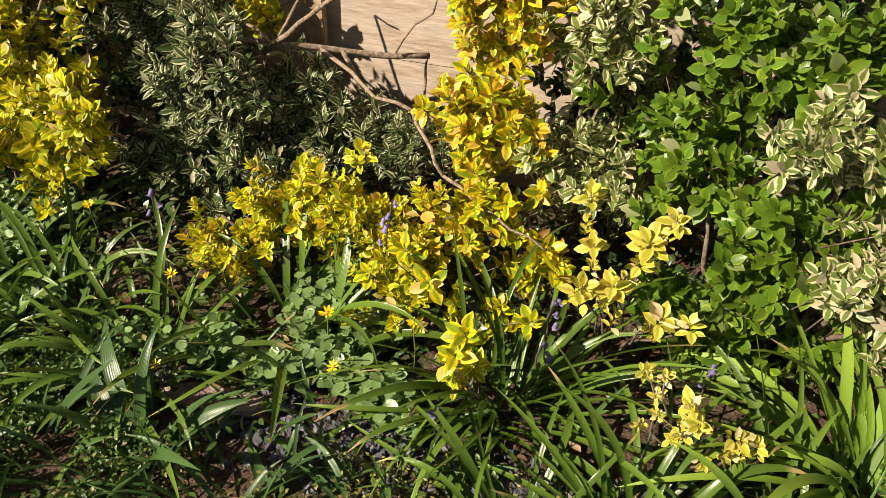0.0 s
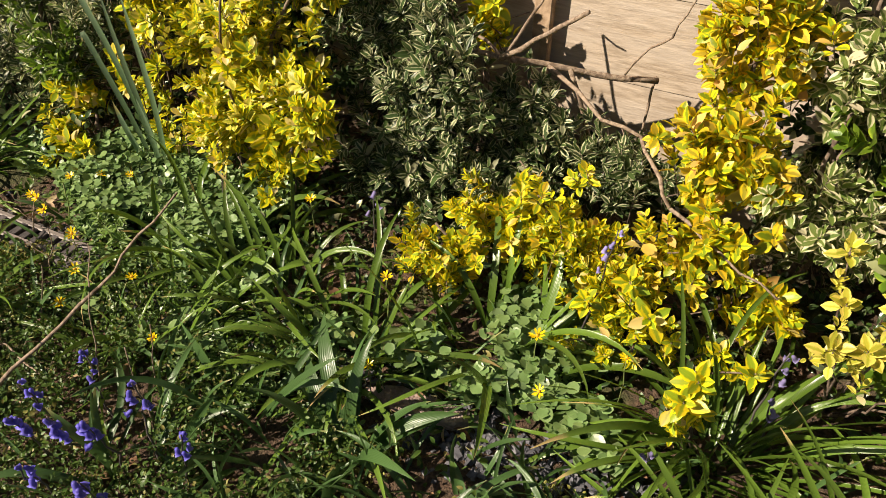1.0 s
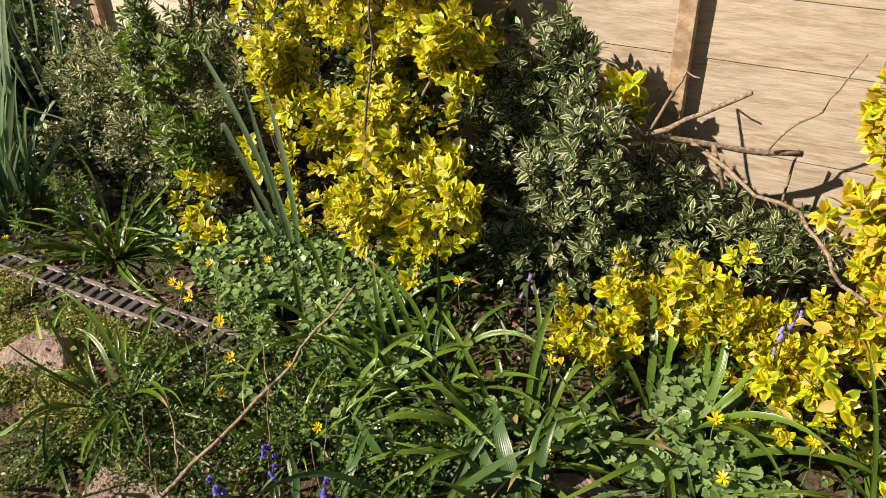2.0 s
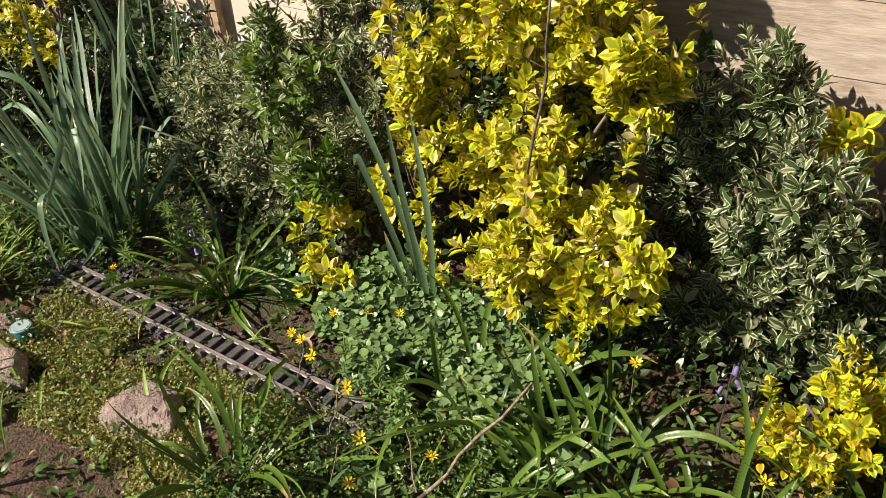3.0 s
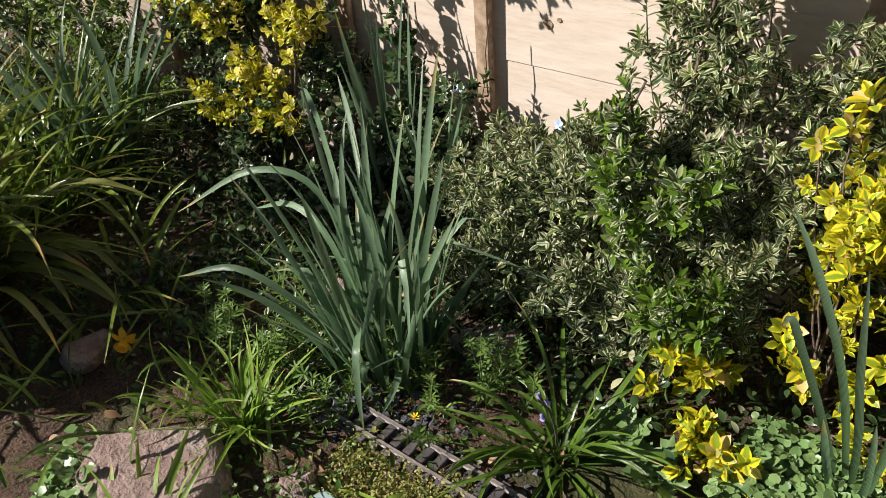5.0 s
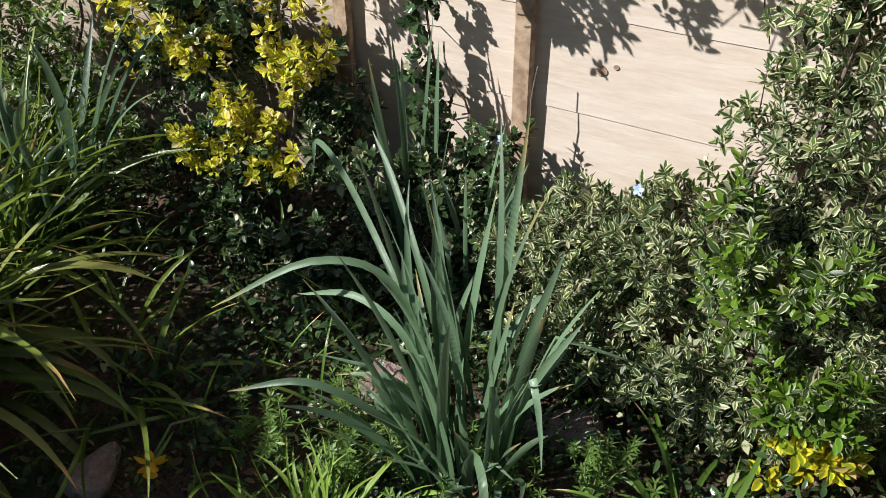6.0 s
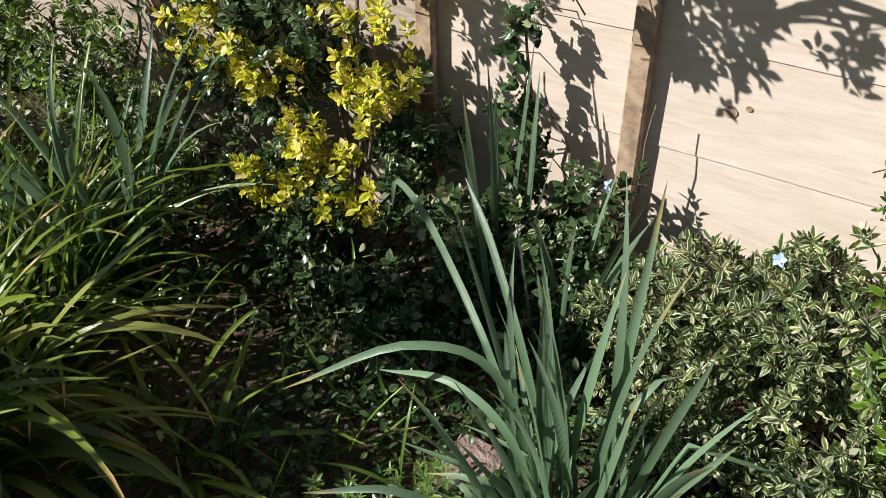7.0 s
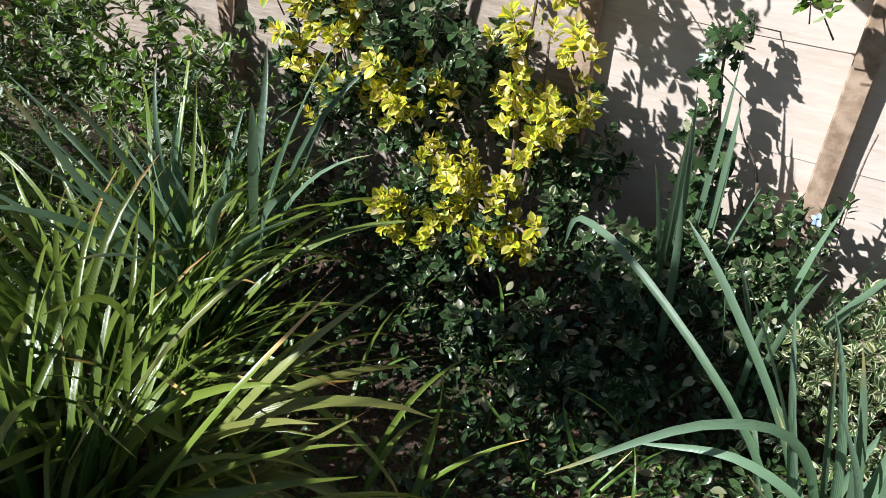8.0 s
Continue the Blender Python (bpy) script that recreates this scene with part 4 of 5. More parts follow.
def wild_grass(x0, x1, y0, y1, count, seed, length=(0.06, 0.18), material=LILY, label="single grass blades scattered over the bed"):
    rng = np.random.default_rng(seed)
    verts, faces, uvs = [], [], []
    for i in range(count):
        v, f, uv = blade_shape(rng, rng.uniform(*length), rng.uniform(0.004, 0.009), rng.uniform(0, 6.28), rng.uniform(0.2, 1.0), rng.uniform(0.3, 1.5), 7)
        x, y = rng.uniform(x0, x1), rng.uniform(y0, y1)
        b = sum(len(a) for a in verts)
        verts.append(v + np.array((x, y, soil_z(x, y) - 0.004)))
        faces += [tuple(k + b for k in q) for q in f]
        uvs.append(uv)
    ob = mesh_object("wild_grass", np.concatenate(verts), faces, material, None, np.concatenate(uvs))
    tagged(ob, label, "grass", kind="stuff")


mat_of_leaves("weeds", -4.4, -3.05, 0.75, 1.56, 6000, L_WEED, SILVER, "mixed silvery weeds filling the far corner", "ground cover", 72, (0.0, 0.20), 0.9, (0.8, 1.5), cut=0.34)
wild_grass(-0.9, 1.3, 0.35, 1.0, 480, 81, material=BELL_BLADE)
wild_grass(-2.4, -0.9, 0.2, 1.05, 150, 82, material=GRASS, label="fine pale grass blades between stones and track")
wild_grass(-3.3, -1.8, 0.4, 1.3, 160, 83, (0.1, 0.3))


# ---- toy railway ----
def track():
    def centre(x):
        return 0.792 + 0.006 * math.sin((x + 1.3) * 2.5)

    ob = thing("toy_track", -0.35, 0.82, 0, "weathered toy railway track with two dull rails and dark sleepers", "railway track")
    rng = np.random.default_rng(7)
    bm = bmesh.new()
    box(bm, -0.0098, 0.0098, -0.041, 0.041, -0.004, 0.008, 0.0015)
    first = None
    x = -1.66
    while x < -0.66:
        slope = math.atan((centre(x + 0.01) - centre(x - 0.01)) / 0.02)
        if first is None:
            ob0 = part("sleeper", bm, SLEEPER, ob)
            first = ob0.data
        else:
            ob0 = new("sleeper", first)
            ob0.parent = ob
        ob0.matrix_basis = pose(x + 0.35, centre(x) - 0.82, 0.010, rng.normal(0, 0.8), rng.normal(0, 1.0), math.degrees(slope) + rng.normal(0, 1.2))
        x += 0.0325
    for side in (-1, 1):
        v, f = [], []
        profile = [(-0.004, 0.0), (0.004, 0.0), (0.0012, 0.002), (0.0012, 0.006), (0.0024, 0.007), (0.0024, 0.0095), (-0.0024, 0.0095), (-0.0024, 0.007), (-0.0012, 0.006), (-0.0012, 0.002)]
        n = 70
        for i in range(n + 1):
            x = -1.67 + 1.02 * i / n
            for py, pz in profile:
                v.append((x + 0.35, centre(x) - 0.82 + side * 0.0255 + py, 0.0165 + pz))
            if i:
                k = len(profile)
                b = (i - 1) * k
                f += [(b + j, b + (j + 1) % k, b + k + (j + 1) % k, b + k + j) for j in range(k)]
        k = len(profile)
        f += [tuple(range(k - 1, -1, -1)), tuple(range(n * k, n * k + k))]
        mesh_object("rail", v, f, RAIL, ob, smooth=False)


track()


def ballast():
    rng = np.random.default_rng(8)
    chip = np.array([(-1, -0.7, 0), (0.9, -0.8, 0.1), (1.1, 0.6, 0), (-0.8, 0.8, 0.15), (-0.6, -0.4, 0.6), (0.6, -0.3, 0.7), (0.5, 0.5, 0.55), (-0.5, 0.5, 0.65)])
    f = [(3, 2, 1, 0), (4, 5, 6, 7), (0, 1, 5, 4), (1, 2, 6, 5), (2, 3, 7, 6), (3, 0, 4, 7)]
    verts, faces = [], []
    for i in range(2600):
        x = rng.uniform(-1.85, 1.0)
        y = 0.792 + 0.006 * math.sin((x + 1.3) * 2.5) + rng.normal(0, 0.045) - (0.02 if x > 0.1 else 0)
        if x < -1.45:
            y += abs(rng.normal(0, 0.06))
        s = rng.uniform(0.003, 0.008) * (1.5 if x > 0.05 or x < -1.5 else 1.0)
        m = Matrix.LocRotScale((x, y, soil_z(x, y) + 0.003), Euler((rng.normal(0, 0.4), rng.normal(0, 0.4), rng.uniform(0, 6.28))), (s, s, s * 0.8))
        b = len(verts)
        verts += [m @ Vector(q) for q in chip]
        faces += [tuple(k + b for k in q) for q in f]
    ob = mesh_object("slate_ballast", verts, faces, SLATE, smooth=False)
    tagged(ob, "dark grey slate chips under and along the track", "gravel", kind="stuff")


ballast()


# ---- stones ----
def rock(x, y, rx, ry, h, seed, label, turn=0.0, sunk=0.3):
    rng = np.random.default_rng(seed)
    bm = bmesh.new()
    for i in range(18):
        d = unit(rng.normal(size=3))
        r = rng.uniform(0.85, 1.1)
        bm.verts.new((d[0] * rx * r, d[1] * ry * r, np.clip(d[2] * 1.6, -1, 0.72) * h * (r if d[2] < 0.3 else 1.0)))
    out = bmesh.ops.convex_hull(bm, input=bm.verts)
    bmesh.ops.delete(bm, geom=[g for g in out["geom_interior"] if isinstance(g, bmesh.types.BMVert)], context="VERTS")
    bmesh.ops.bevel(bm, geom=bm.edges[:], offset=min(rx, h) * 0.06, segments=1, affect="EDGES")
    bmesh.ops.subdivide_edges(bm, edges=bm.edges[:], cuts=3, use_grid_fill=True)
    bmesh.ops.triangulate(bm, faces=bm.faces[:])
    for v in bm.verts:
        q = v.co * 18 + Vector((seed, 0, 0))
        v.co += v.co.normalized() * (0.009 * noise.noise(q * 0.8) + 0.005 * noise.noise(q * 3.1) + 0.0025 * noise.noise(q * 8))
    me = bpy.data.meshes.new("rock")
    bm.to_mesh(me)
    bm.free()
    me.materials.append(ROCK)
    ob = new("rock", me)
    ob.matrix_basis = pose(x, y, h * (1 - 2 * sunk) * 0.6, 0, 0, turn)
    tagged(ob, label, "rock", "rocks in the bed")


def slab(x, y, rx, ry, h, seed, label, turn=0.0, tilt=(0, 0)):
    """A broad flat-topped stone with broken sides."""
    rng = np.random.default_rng(seed)
    bm = bmesh.new()
    n = 9
    for k in range(n):
        a = 2 * math.pi * (k + rng.uniform(-0.3, 0.3)) / n
        r = rng.uniform(0.82, 1.12)
        for f, z in ((1.0, -0.5 * h), (1.04, 0.35 * h * rng.uniform(0.7, 1.2)), (rng.uniform(0.76, 0.92), h * rng.uniform(0.88, 1.05))):
            bm.verts.new((math.cos(a) * rx * r * f, math.sin(a) * ry * r * f, z))
    bmesh.ops.convex_hull(bm, input=bm.verts)
    bmesh.ops.delete(bm, geom=[v for v in bm.verts if not v.link_faces], context="VERTS")
    bmesh.ops.dissolve_limit(bm, angle_limit=radians(9), verts=bm.verts[:], edges=bm.edges[:])
    bmesh.ops.bevel(bm, geom=bm.edges[:], offset=0.004, segments=1, affect="EDGES")
    bmesh.ops.triangulate(bm, faces=bm.faces[:])
    for k in range(3):
        bmesh.ops.subdivide_edges(bm, edges=[e for e in bm.edges if e.calc_length() > 0.014], cuts=1)
        bmesh.ops.triangulate(bm, faces=bm.faces[:])
    for v in bm.verts:
        q = v.co * 16 + Vector((seed, 0, 0))
        v.co += v.co.normalized() * (0.008 * noise.noise(q * 0.9) + 0.004 * noise.noise(q * 3.1) + 0.002 * noise.noise(q * 8))
    ob = part("rock", bm, ROCK)
    ob.matrix_basis = pose(x, y, 0.0, tilt[0], tilt[1], turn)
    tagged(ob, label, "rock", "rocks in the bed")


slab(-1.83, 0.45, 0.175, 0.125, 0.06, 31, "large pinkish sandstone boulder half sunk in soil", 14, (6, 2))
slab(-1.54, 0.50, 0.14, 0.055, 0.032, 34, "angular pink sandstone rock lying in creeping weeds", 4, (8, -4))
rock(0.10, 0.775, 0.13, 0.035, 0.022, 44, "low grey-brown stone among slate chips", 12)
rock(-1.10, 0.585, 0.10, 0.075, 0.06, 5, "rough brown rock among tiny leaves", 10)
rock(-1.38, 0.40, 0.06, 0.045, 0.028, 6, "small flat brown stone", 60)
rock(-0.62, 0.40, 0.12, 0.09, 0.03, 7, "flat pinkish paving fragment in the soil", 25)
rock(-1.62, 0.60, 0.05, 0.04, 0.035, 8, "small reddish stone by the track end", 0)
rock(-2.30, 0.56, 0.09, 0.07, 0.06, 9, "grey-brown stone in shade", 0)
rock(0.36, 0.60, 0.06, 0.04, 0.015, 10, "thin broken red stone flake", 40)
rock(-1.55, 1.12, 0.10, 0.05, 0.05, 12, "pale stone under the variegated shrub", 10)
rock(-0.93, 1.16, 0.09, 0.03, 0.03, 13, "long pale stone behind celandine leaves", 12)
rock(-1.93, 1.02, 0.10, 0.07, 0.06, 14, "grey stone beside the daffodil leaves", 30)


def cup():
    ob = thing("garden_cup", -1.528, 0.592, 0, "small turquoise glazed cup with a pale rim", "cup")
    ring = [(0.012, 0.0), (0.018, 0.004), (0.021, 0.016), (0.022, 0.036), (0.0205, 0.0365), (0.018, 0.033), (0.0, 0.0335)]
    n = 20
    v, f = [], []
    for r, z in ring:
        for k in range(n):
            v.append((r * math.cos(2 * math.pi * k / n), r * math.sin(2 * math.pi * k / n), z))
    for i in range(len(ring) - 1):
        for k in range(n):
            f.append((i * n + k, i * n + (k + 1) % n, (i + 1) * n + (k + 1) % n, (i + 1) * n + k))
    f.append(tuple(range(n - 1, -1, -1)))
    mesh_object("body", v, f, CUP, ob)
    v, f = tube([(0.0215 * math.cos(a), 0.0215 * math.sin(a), 0.037) for a in np.linspace(0, 2 * math.pi, 21)], [0.0028] * 21, 6)
    mesh_object("rim", v, f, CUPRIM, ob, label="pale worn rim")
    bm = bmesh.new()
    bmesh.ops.create_cone(bm, cap_ends=True, segments=20, radius1=0.0205, radius2=0.0195, depth=0.003, matrix=Matrix.Translation((0, 0, 0.039)))
    part("lid", bm, CUPRIM, ob, "flat pale lid")


cup()


# ---- flowers ----
PETAL = leaf_shape(0.013, 0.0042, 0.2, -0.1, 1.3, 4)


def celandine(x, y, z, seed, size=1.0, tip=(0.0, -0.4)):
    rng = np.random.default_rng(seed)
    ob = thing("celandine_flower", x, y, 0, "open yellow celandine flower on a thin stalk", "flower", "celandine flowers")
    v, f = tube(crooked((0, 0, 0), (0, 0, z), 5, 0.004, rng), [0.0011] * 6, 5)
    mesh_object("stalk", v, f, STEM, ob)
    up = Vector((tip[0] + rng.normal(0, 0.25), tip[1] + rng.normal(0, 0.25), 1)).normalized()
    base = Matrix.Translation((0, 0, z)) @ up.to_track_quat("Z", "Y").to_matrix().to_4x4()
    first = None
    for k in range(9):
        if first is None:
            pt = mesh_object("petal", PETAL[0], PETAL[1], YELLOW, ob, PETAL[2])
            first = pt.data
        else:
            pt = new("petal", first)
            pt.parent = ob
        pt.matrix_basis = base @ pose(0, 0, 0, 0, 0, k * 40 + rng.normal(0, 5)) @ pose(0, 0.002, 0, rng.uniform(5, 32), 0, 0) @ Matrix.Scale(size * rng.uniform(0.9, 1.1), 4)
    bm = bmesh.new()
    bmesh.ops.create_icosphere(bm, subdivisions=2, radius=0.0032 * size)
    bmesh.ops.transform(bm, matrix=base @ Matrix.Translation((0, 0, 0.002)), verts=bm.verts)
    part("heart", bm, ORANGE, ob, "deeper yellow flower heart", True)


for i, (x, y, z, s) in enumerate([(0.262, 0.932, 0.125, 1.15), (0.30, 0.86, 0.07, 1.0), (-0.04, 0.92, 0.15, 0.9), (-0.77, 0.81, 0.06, 1.1), (-0.88, 0.835, 0.07, 1.0), (-0.93, 0.86, 0.07, 0.9),
                                  (-0.98, 0.88, 0.05, 0.9), (-0.92, 0.95, 0.08, 0.8), (-0.86, 0.99, 0.08, 0.8), (-0.80, 1.02, 0.08, 0.75), (-0.66, 0.72, 0.07, 1.0), (-0.62, 0.64, 0.06, 0.9),
                                  (-0.52, 0.74, 0.09, 0.9), (-0.40, 0.66, 0.05, 0.8), (0.02, 0.75, 0.10, 0.8), (-0.96, 1.06, 0.07, 0.7), (-1.52, 0.83, 0.05, 0.8), (-0.30, 1.05, 0.16, 0.9), (0.42, 0.95, 0.13, 1.0)]):
    celandine(x, y, z, 200 + i, s)


def bell_shape(length=0.016, radius=0.0045):
    ring = [(0.35, 0.0), (0.85, -0.12), (1.0, -0.45), (0.95, -0.75), (1.15, -0.92), (1.7, -1.0)]
    n, v, f = 6, [], []
    for r, z in ring:
        for k in range(n):
            flare = 1.0 if r < 1.1 else (1.15 if k % 2 else 0.8)
            v.append((radius * r * flare * math.cos(math.pi * k / 3), radius * r * flare * math.sin(math.pi * k / 3), length * z))
    for i in range(len(ring) - 1):
        f += [(i * n + k, (i + 1) * n + k, (i + 1) * n + (k + 1) % n, i * n + (k + 1) % n) for k in range(n)]
    f.append(tuple(range(n)))
    return v, f


BELL = bell_shape()


def bluebell(x, y, z, seed, bells=6, material=BLUE, label="blue bluebell with hanging bells on a dark stem", size=1.0):
    rng = np.random.default_rng(seed)
    ob = thing("bluebell", x, y, 0, label, "flower", "bluebells")
    lean = Vector((rng.normal(0, 0.03), rng.normal(-0.02, 0.03), z))
    pts = crooked((0, 0, 0), lean, 8, 0.004, rng)
    v, f = tube(pts, np.linspace(0.0024, 0.0012, 9), 6)
    mesh_object("stalk", v, f, DARKSTEM, ob)
    first = None
    for k in range(bells):
        t = 1.0 - 0.34 * k / max(bells, 1)
        p = Vector((0, 0, 0)).lerp(lean, t)
        a = rng.uniform(0, 6.28)
        off = Vector((math.cos(a), math.sin(a), 0)) * (0.006 + 0.008 * (1 - t) * 3)
        if first is None:
            pt = mesh_object("bell", BELL[0], BELL[1], material, ob)
            first = pt.data
        else:
            pt = new("bell", first)
            pt.parent = ob
        pt.matrix_basis = Matrix.Translation(p + off) @ pose(0, 0, 0, math.degrees(off.y) * 40 * 0.02 + rng.normal(0, 18), rng.normal(0, 18), rng.uniform(0, 360)) @ Matrix.Scale(size * rng.uniform(0.75, 1.15), 4)


for i, (x, y, z, k, s) in enumerate([(-0.36, 0.40, 0.17, 6, 1.0), (-0.31, 0.44, 0.19, 7, 1.05), (-0.25, 0.43, 0.19, 6, 1.1), (-0.18, 0.36, 0.15, 6, 1.1), (-0.29, 0.34, 0.13, 5, 1.0), (-0.12, 0.41, 0.13, 5, 1.1),
                                     (-0.40, 0.45, 0.15, 5, 0.9), (-0.22, 0.47, 0.20, 6, 1.0), (-0.15, 0.46, 0.17, 5, 1.0), (-0.34, 0.50, 0.16, 5, 0.9)]):
    bluebell(x, y, z, 300 + i, k, size=s)
for i, (x, y, z, k) in enumerate([(0.30, 1.06, 0.30, 5), (0.64, 0.98, 0.22, 4), (0.66, 0.96, 0.16, 3), (-0.55, 1.06, 0.20, 4), (-0.42, 1.15, 0.21, 4), (-1.26, 0.95, 0.19, 3), (0.93, 0.98, 0.2, 3), (0.50, 0.82, 0.12, 3),
                                  (-0.14, 1.04, 0.24, 3)]):
    bluebell(x, y, z, 330 + i, k, (LILAC if i in (0, 5) else FADED), "slender fading bluebell among yellow leaves", 0.9)


def small_blue(x, y, z, seed):
    rng = np.random.default_rng(seed)
    ob = thing("pale_blue_flower", x, y, 0, "single pale blue flower on a thin stem", "flower")
    v, f = tube(crooked((0, 0.03, 0), (0, 0, z), 8, 0.008, rng), [0.0012] * 9, 5)
    mesh_object("stalk", v, f, STEM, ob)
    shape = leaf_shape(0.014, 0.009, 0.2, 0.1, 1.2)
    for k in range(5):
        pt = mesh_object("petal", shape[0], shape[1], PALEBLUE, ob, shape[2])
        pt.matrix_basis = pose(0, 0, z, 60, 0, 0) @ pose(0, 0, 0, rng.uniform(5, 30), 0, k * 72)


small_blue(-1.909, 1.49, 0.396, 1)
small_blue(-1.565, 1.40, 0.42, 2)


def fallen_daffodil():
    ob = thing("daffodil_flower", -2.15, 0.60, 0, "drooping orange-yellow daffodil flower near the rock", "flower")
    rng = np.random.default_rng(3)
    pts = [(0, 0.14, 0), (0, 0.12, 0.10), (0, 0.06, 0.14), (0, 0.0, 0.10)]
    v, f = tube(pts, [0.003, 0.0028, 0.0026, 0.0024], 6)
    mesh_object("stalk", v, f, STEM, ob)
    shape = leaf_shape(0.034, 0.018, 0.2, 0.15, 1.0)
    for k in range(6):
        pt = mesh_object("petal", shape[0], shape[1], ORANGE, ob, shape[2])
        pt.matrix_basis = pose(0, 0, 0.095, 100, 0, 40) @ pose(0, 0, 0, rng.uniform(-20, 30), 0, k * 60)
    v, f = [], []
    for i, (r, z) in enumerate([(0.006, 0), (0.009, 0.01), (0.010, 0.02), (0.013, 0.024)]):
        v += [(r * math.cos(k * math.pi / 6), r * math.sin(k * math.pi / 6), z) for k in range(12)]
        if i:
            f += [((i - 1) * 12 + k, (i - 1) * 12 + (k + 1) % 12, i * 12 + (k + 1) % 12, i * 12 + k) for k in range(12)]
    tr = mesh_object("trumpet", v, f, ORANGE, ob)
    tr.matrix_basis = pose(0, 0, 0.095, 100, 0, 40)


fallen_daffodil()


# ---- cleavers ----
def cleavers(x, y, stems, height, seed, spread=0.06):
    rng = np.random.default_rng(seed)
    ob = thing("cleavers_plant", x, y, 0, "upright cleavers weed with whorls of narrow leaves", "plant", "cleavers")
    shape = leaf_shape(0.021, 0.0048, 0.3, 0.1, 1.2)
    mats = []
    for s in range(stems):
        a = Vector((rng.normal(0, spread), rng.normal(0, spread * 0.7), 0))
        h = height * rng.uniform(0.55, 1.1)
        b = a + Vector((rng.normal(0, 0.05), rng.normal(0, 0.04), h))
        pts = crooked(a, b, 8, 0.006, rng)
        v, f = tube(pts, [0.0012] * 9, 4)
        mesh_object("stem", v, f, STEM, ob)
        for i in range(2, 9):
            axis = (pts[i] - pts[i - 1]).normalized()
            base = Matrix.Translation(pts[i]) @ axis.to_track_quat("Z", "Y").to_matrix().to_4x4()
            for k in range(7):
                mats.append(np.array(base @ pose(0, 0, 0, 0, 0, k * 51.4 + i * 20) @ pose(0, 0, 0, 28 + rng.normal(0, 8), 0, 0) @ Matrix.Scale(rng.uniform(0.7, 1.2) * (0.7 if i == 8 else 1), 4)))
    mats = np.array(mats)
    pieces("leaf", shape, mats[:120], CLEAVER, ob)
    if len(mats) > 120:
        joined("foliage", shape, mats[120:], CLEAVER, ob)


cleavers(-1.90, 0.80, 12, 0.22, 91)
cleavers(-1.66, 0.80, 8, 0.16, 92)
cleavers(-1.44, 1.00, 9, 0.18, 93)
cleavers(-1.58, 0.88, 7, 0.15, 96)
cleavers(-2.05, 0.74, 6, 0.20, 94)
cleavers(-0.72, 0.88, 4, 0.16, 95, 0.04)


# ---- dead branches and bare stems ----
def branch(name, runs, material, label, seed, category="branch"):
    """Bare wood: each run is (from, to, thickness there and here, wander, steps)."""
    rng = np.random.default_rng(seed)
    foot = runs[0][0]
    ob = thing(name, *foot, label, category)
    for a, b, r0, r1, wander, n in runs:
        pts = crooked(Vector(a) - Vector(foot), Vector(b) - Vector(foot), n, wander, rng)
        radii = [(r0 + (r1 - r0) * i / n) * rng.uniform(0.88, 1.15) for i in range(n + 1)]
        v, f = tube(pts, radii, 7)
        mesh_object("limb", v, f, material, ob)


branch("dead_branch", [((-0.18, 1.40, 0.395), (-0.035, 1.402, 0.393), 0.005, 0.007, 0.004, 5), ((-0.035, 1.402, 0.393), (0.271, 1.543, 0.352), 0.007, 0.0065, 0.003, 8),
                       ((-0.035, 1.402, 0.393), (0.174, 1.29, 0.575), 0.006, 0.0045, 0.004, 7), ((-0.03, 1.40, 0.395), (0.01, 1.525, 0.50), 0.004, 0.003, 0.004, 6),
                       ((0.01, 1.525, 0.50), (0.045, 1.50, 0.50), 0.002, 0.002, 0.003, 3), ((0.208, 1.50, 0.37), (0.29, 1.50, 0.47), 0.0025, 0.0022, 0.005, 5),
                       ((0.29, 1.50, 0.47), (0.34, 1.49, 0.60), 0.0022, 0.0015, 0.004, 5), ((0.06, 1.44, 0.38), (0.30, 1.32, 0.34), 0.0045, 0.004, 0.006, 6),
                       ((0.30, 1.32, 0.34), (0.40, 1.20, 0.28), 0.004, 0.0035, 0.006, 5), ((0.40, 1.20, 0.28), (0.62, 1.10, 0.23), 0.0035, 0.002, 0.005, 6),
                       ((0.255, 1.56, 0.20), (0.262, 1.56, 0.352), 0.003, 0.003, 0.002, 4), ((-0.15, 1.42, 0.35), (-0.19, 1.45, 0.52), 0.003, 0.0015, 0.006, 6),
                       ((-0.035, 1.402, 0.393), (-0.12, 1.42, 0.44), 0.004, 0.003, 0.004, 4), ((0.2, 1.5, 0.0), (0.1, 1.46, 0.375), 0.006, 0.005, 0.006, 6)],
       DRYTWIG, "bare grey-brown dead branch lying over the shrub at the fence", 401)
branch("leaning_stick", [((-0.60, 0.33, 0.0), (-0.42, 0.60, 0.215), 0.0045, 0.003, 0.005, 8), ((-0.42, 0.60, 0.215), (-0.33, 0.735, 0.36), 0.003, 0.0018, 0.006, 6), ((-0.53, 0.44, 0.10), (-0.62, 0.52, 0.12), 0.0022, 0.0012, 0.004, 5),
                         ((-0.43, 0.59, 0.22), (-0.50, 0.66, 0.24), 0.0014, 0.0008, 0.003, 4), ((-0.49, 0.50, 0.14), (-0.44, 0.46, 0.20), 0.0014, 0.0008, 0.003, 4)],
       DRYTWIG, "thin leaning brown stick with short side twigs", 402, "stick")
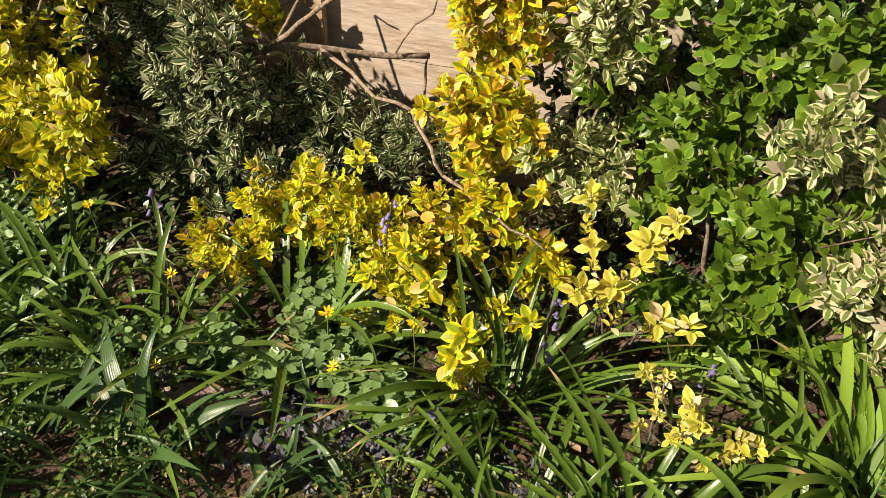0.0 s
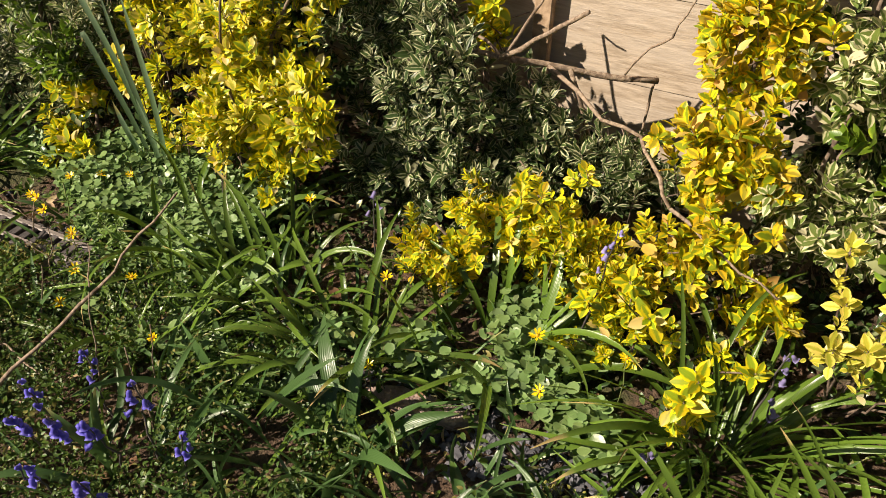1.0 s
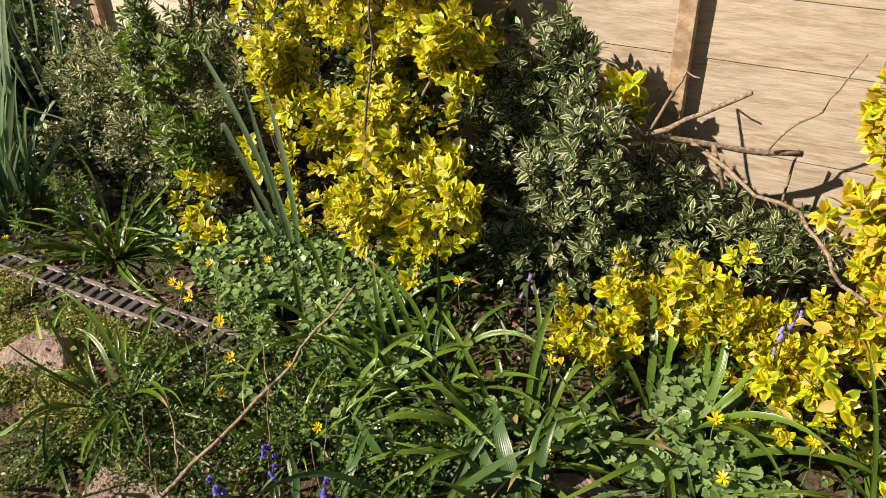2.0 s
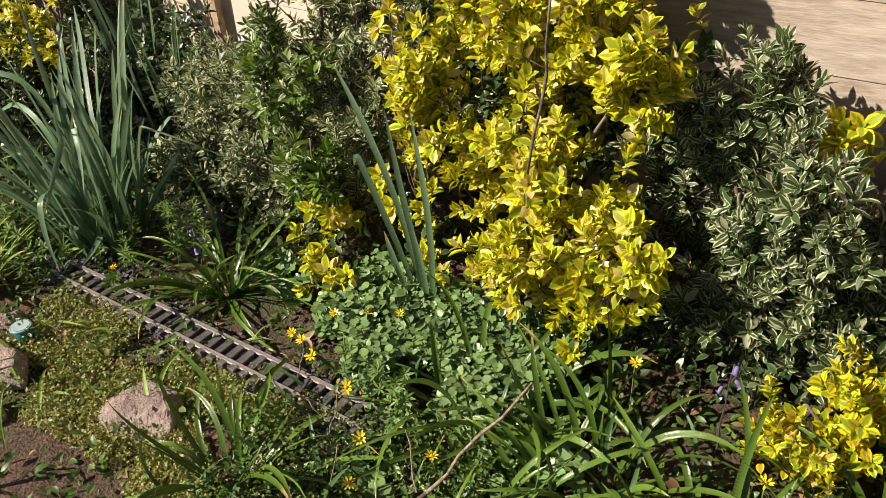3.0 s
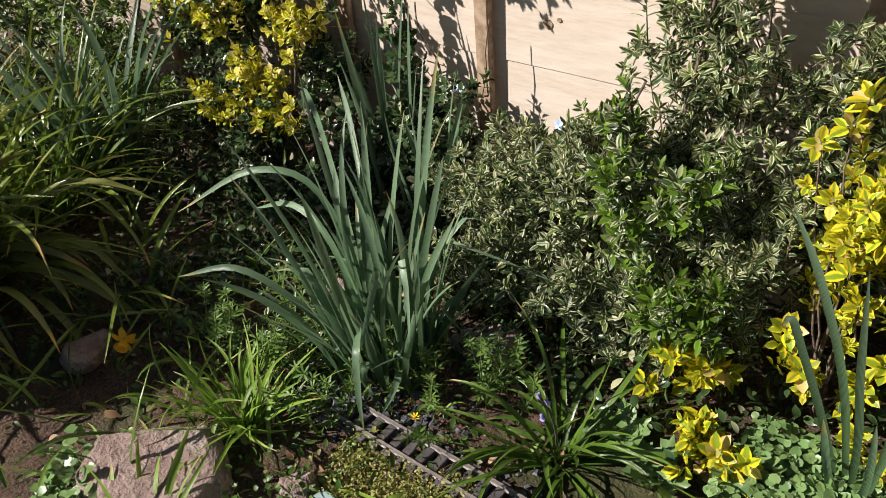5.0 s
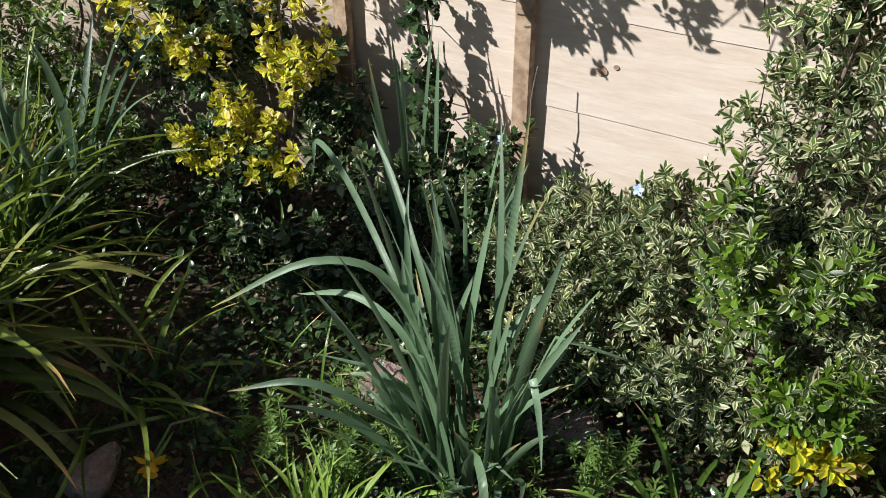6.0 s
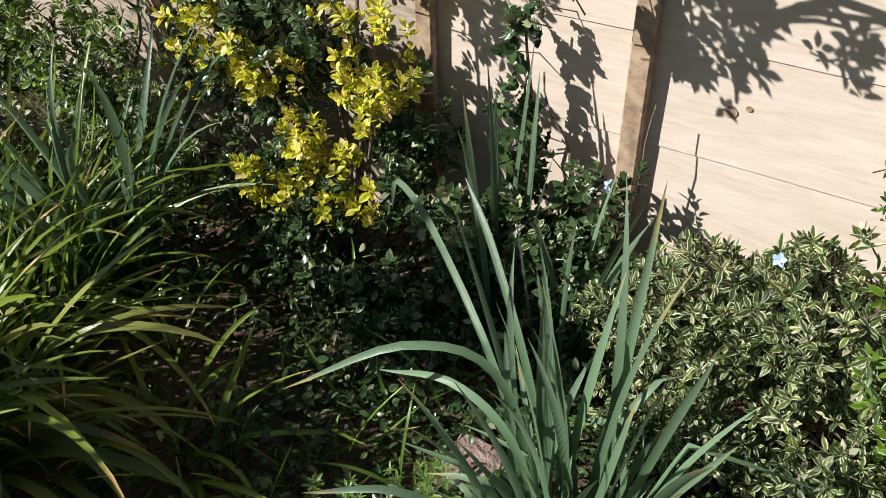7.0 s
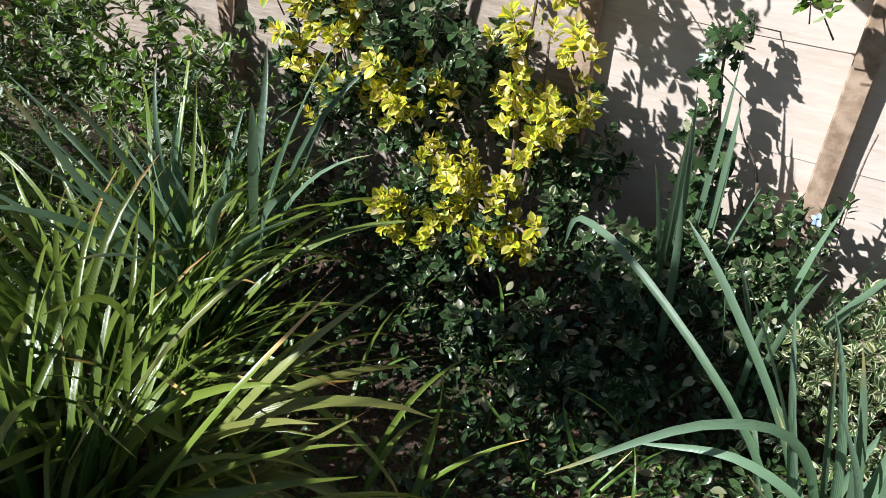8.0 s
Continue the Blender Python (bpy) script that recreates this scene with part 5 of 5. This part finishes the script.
branch("bare_stem", [((-1.41, 1.36, 0.0), (-1.405, 1.347, 0.46), 0.004, 0.003, 0.005, 7), ((-1.405, 1.347, 0.46), (-1.345, 1.345, 0.585), 0.003, 0.0024, 0.003, 5), ((-1.345, 1.345, 0.585), (-1.365, 1.34, 0.59), 0.002, 0.0015, 0.002, 2)],
       BARK, "dark bare stem standing in the variegated shrub", 403, "stem")
branch("bare_stem", [((-0.62, 1.20, 0.0), (-0.58, 1.16, 0.40), 0.004, 0.003, 0.006, 7), ((-0.58, 1.16, 0.40), (-0.55, 1.18, 0.75), 0.003, 0.002, 0.005, 7)],
       BARK, "thin brown stem through yellow leaves", 404, "stem")
branch("rose_stem", [((-2.02, 1.56, 0.0), (-2.03, 1.555, 0.40), 0.004, 0.003, 0.005, 7), ((-2.03, 1.555, 0.40), (-2.10, 1.56, 0.56), 0.003, 0.002, 0.006, 5),
                     ((-2.03, 1.555, 0.36), (-1.96, 1.55, 0.33), 0.0025, 0.0022, 0.004, 4), ((-1.96, 1.55, 0.33), (-1.87, 1.55, 0.36), 0.0022, 0.002, 0.003, 4), ((-1.87, 1.55, 0.36), (-1.865, 1.56, 0.55), 0.002, 0.0014, 0.004, 5)],
       BARK, "thin thorny rose stem before the fence", 405, "stem")
# Branches added mostly above view, to throw twig shadows on the boards.
branch("shadow_branches", [((-3.02, 1.50, 0.0), (-2.85, 1.42, 1.05), 0.008, 0.007, 0.012, 9), ((-2.85, 1.42, 1.05), (-2.25, 1.40, 1.02), 0.007, 0.006, 0.015, 8), ((-2.25, 1.40, 1.02), (-1.95, 1.39, 0.97), 0.006, 0.0055, 0.010, 6),
                         ((-1.95, 1.39, 0.97), (-1.45, 1.40, 1.08), 0.0075, 0.005, 0.014, 8), ((-2.0, 1.39, 0.98), (-1.93, 1.40, 0.84), 0.003, 0.002, 0.010, 5), ((-1.80, 1.39, 1.0), (-1.76, 1.41, 0.86), 0.003, 0.002, 0.008, 5),
                         ((-2.12, 1.39, 0.99), (-2.06, 1.38, 0.86), 0.003, 0.0016, 0.010, 5), ((-2.35, 1.4, 1.03), (-2.30, 1.43, 0.90), 0.003, 0.002, 0.008, 5), ((-1.70, 1.40, 1.03), (-1.60, 1.41, 0.92), 0.0025, 0.0016, 0.008, 5),
                         ((-2.45, 1.4, 1.04), (-2.40, 1.38, 1.2), 0.003, 0.002, 0.008, 5), ((-1.85, 1.40, 0.98), (-1.78, 1.38, 1.2), 0.003, 0.002, 0.008, 5)],
       BARK, "bare climbing branches added above view to shadow the fence", 406, "climber")
# Leaf clusters added on these branches for their shadows on the boards.
shrub("shadow_leaves", (-2.2, 1.40, 1.0), [(-2.08, 1.39, 0.90, 0.06, 0.03, 0.05), (-1.97, 1.40, 0.87, 0.05, 0.03, 0.04), (-1.62, 1.40, 0.95, 0.04, 0.02, 0.04), 
                                         (-2.03, 1.44, 0.84, 0.06, 0.03, 0.05), (-1.80, 1.40, 0.93, 0.05, 0.03, 0.05), 
                                         (-2.02, 1.36, 1.02, 0.07, 0.03, 0.05), (-1.74, 1.38, 1.05, 0.06, 0.03, 0.05), (-1.95, 1.42, 0.94, 0.04, 0.02, 0.05)],
      GREEN, L_OVAL, "leaf clusters added above view to shadow the fence", 27, 30, 3, 1.0, 60, gaps=0.5, spacing=0.05)
branch("dry_stalks", [((-0.62, 0.44, 0.0), (-0.60, 0.46, 0.20), 0.002, 0.0012, 0.004, 6), ((-0.52, 0.40, 0.0), (-0.55, 0.39, 0.17), 0.002, 0.0012, 0.004, 6), ((-0.44, 0.55, 0.0), (-0.42, 0.58, 0.22), 0.0018, 0.001, 0.004, 6),
                      ((-0.35, 0.60, 0.0), (-0.33, 0.61, 0.16), 0.0016, 0.001, 0.004, 6), ((-0.70, 0.52, 0.02), (-0.50, 0.49, 0.06), 0.0025, 0.0015, 0.006, 7), ((-0.58, 0.36, 0.03), (-0.74, 0.45, 0.05), 0.0025, 0.0014, 0.006, 6),
                      ((-0.28, 0.52, 0.0), (-0.30, 0.53, 0.19), 0.0015, 0.001, 0.004, 6), ((-0.66, 0.60, 0.0), (-0.63, 0.64, 0.15), 0.0015, 0.001, 0.004, 6)],
       DRYTWIG, "thin dry brown stalks standing in weeds", 407, "stalks")
for i, (x, y, z, label) in enumerate([(-0.90, 0.80, 0.10, "dry stalk beside the track"), (-1.44, 0.62, 0.07, "dry stalk among creeping leaves"), (-0.72, 0.70, 0.16, "dry brown stalk near celandines")]):
    branch("dry_stalk", [((x, y, 0.0), (x + 0.02, y + 0.02, z), 0.0018, 0.001, 0.004, 6), ((x + 0.01, y + 0.01, z * 0.5), (x - 0.03, y, z * 0.8), 0.0012, 0.0008, 0.003, 4)], DRYTWIG, "thin upright " + label, 410 + i, "stalk")


# ---- small plants and litter by the track ----
def thistle_seedling(x, y, seed):
    rng = np.random.default_rng(seed)
    ob = thing("thistle_seedling", x, y, 0, "grey-green prickly seedling in a flat rosette", "plant")
    for k in range(9):
        shape = spiny_leaf(rng.uniform(0.05, 0.085))
        leaf = mesh_object("leaf", shape[0], shape[1], ROUND, ob, shape[2])
        leaf.matrix_basis = pose(0, 0, 0.012, 0, 0, k * 40 + rng.normal(0, 10)) @ pose(0, 0.004, 0, rng.uniform(12, 55), rng.normal(0, 15), 0)


thistle_seedling(-1.10, 1.00, 501)
thistle_seedling(-1.19, 1.06, 502)


def fallen_leaf(x, y, z, length, turn, label, material):
    shape = leaf_shape(length, length * 0.6, 0.25, 0.12, 1.0, 6)
    ob = mesh_object("fallen_leaf", shape[0], shape[1], material, None, shape[2])
    ob.matrix_basis = pose(x, y, z, 24, 8, turn)
    tagged(ob, label, "leaf")


fallen_leaf(-1.04, 1.055, 0.012, 0.05, -105, "broad tan dead leaf lying before yellow shoots", DEAD)
fallen_leaf(0.10, 0.79, 0.018, 0.035, 20, "curled orange-brown dead leaf among daylily blades", DEAD)
fallen_leaf(-0.16, 0.93, 0.03, 0.04, 70, "brown dead leaf caught between strap leaves", DEAD)
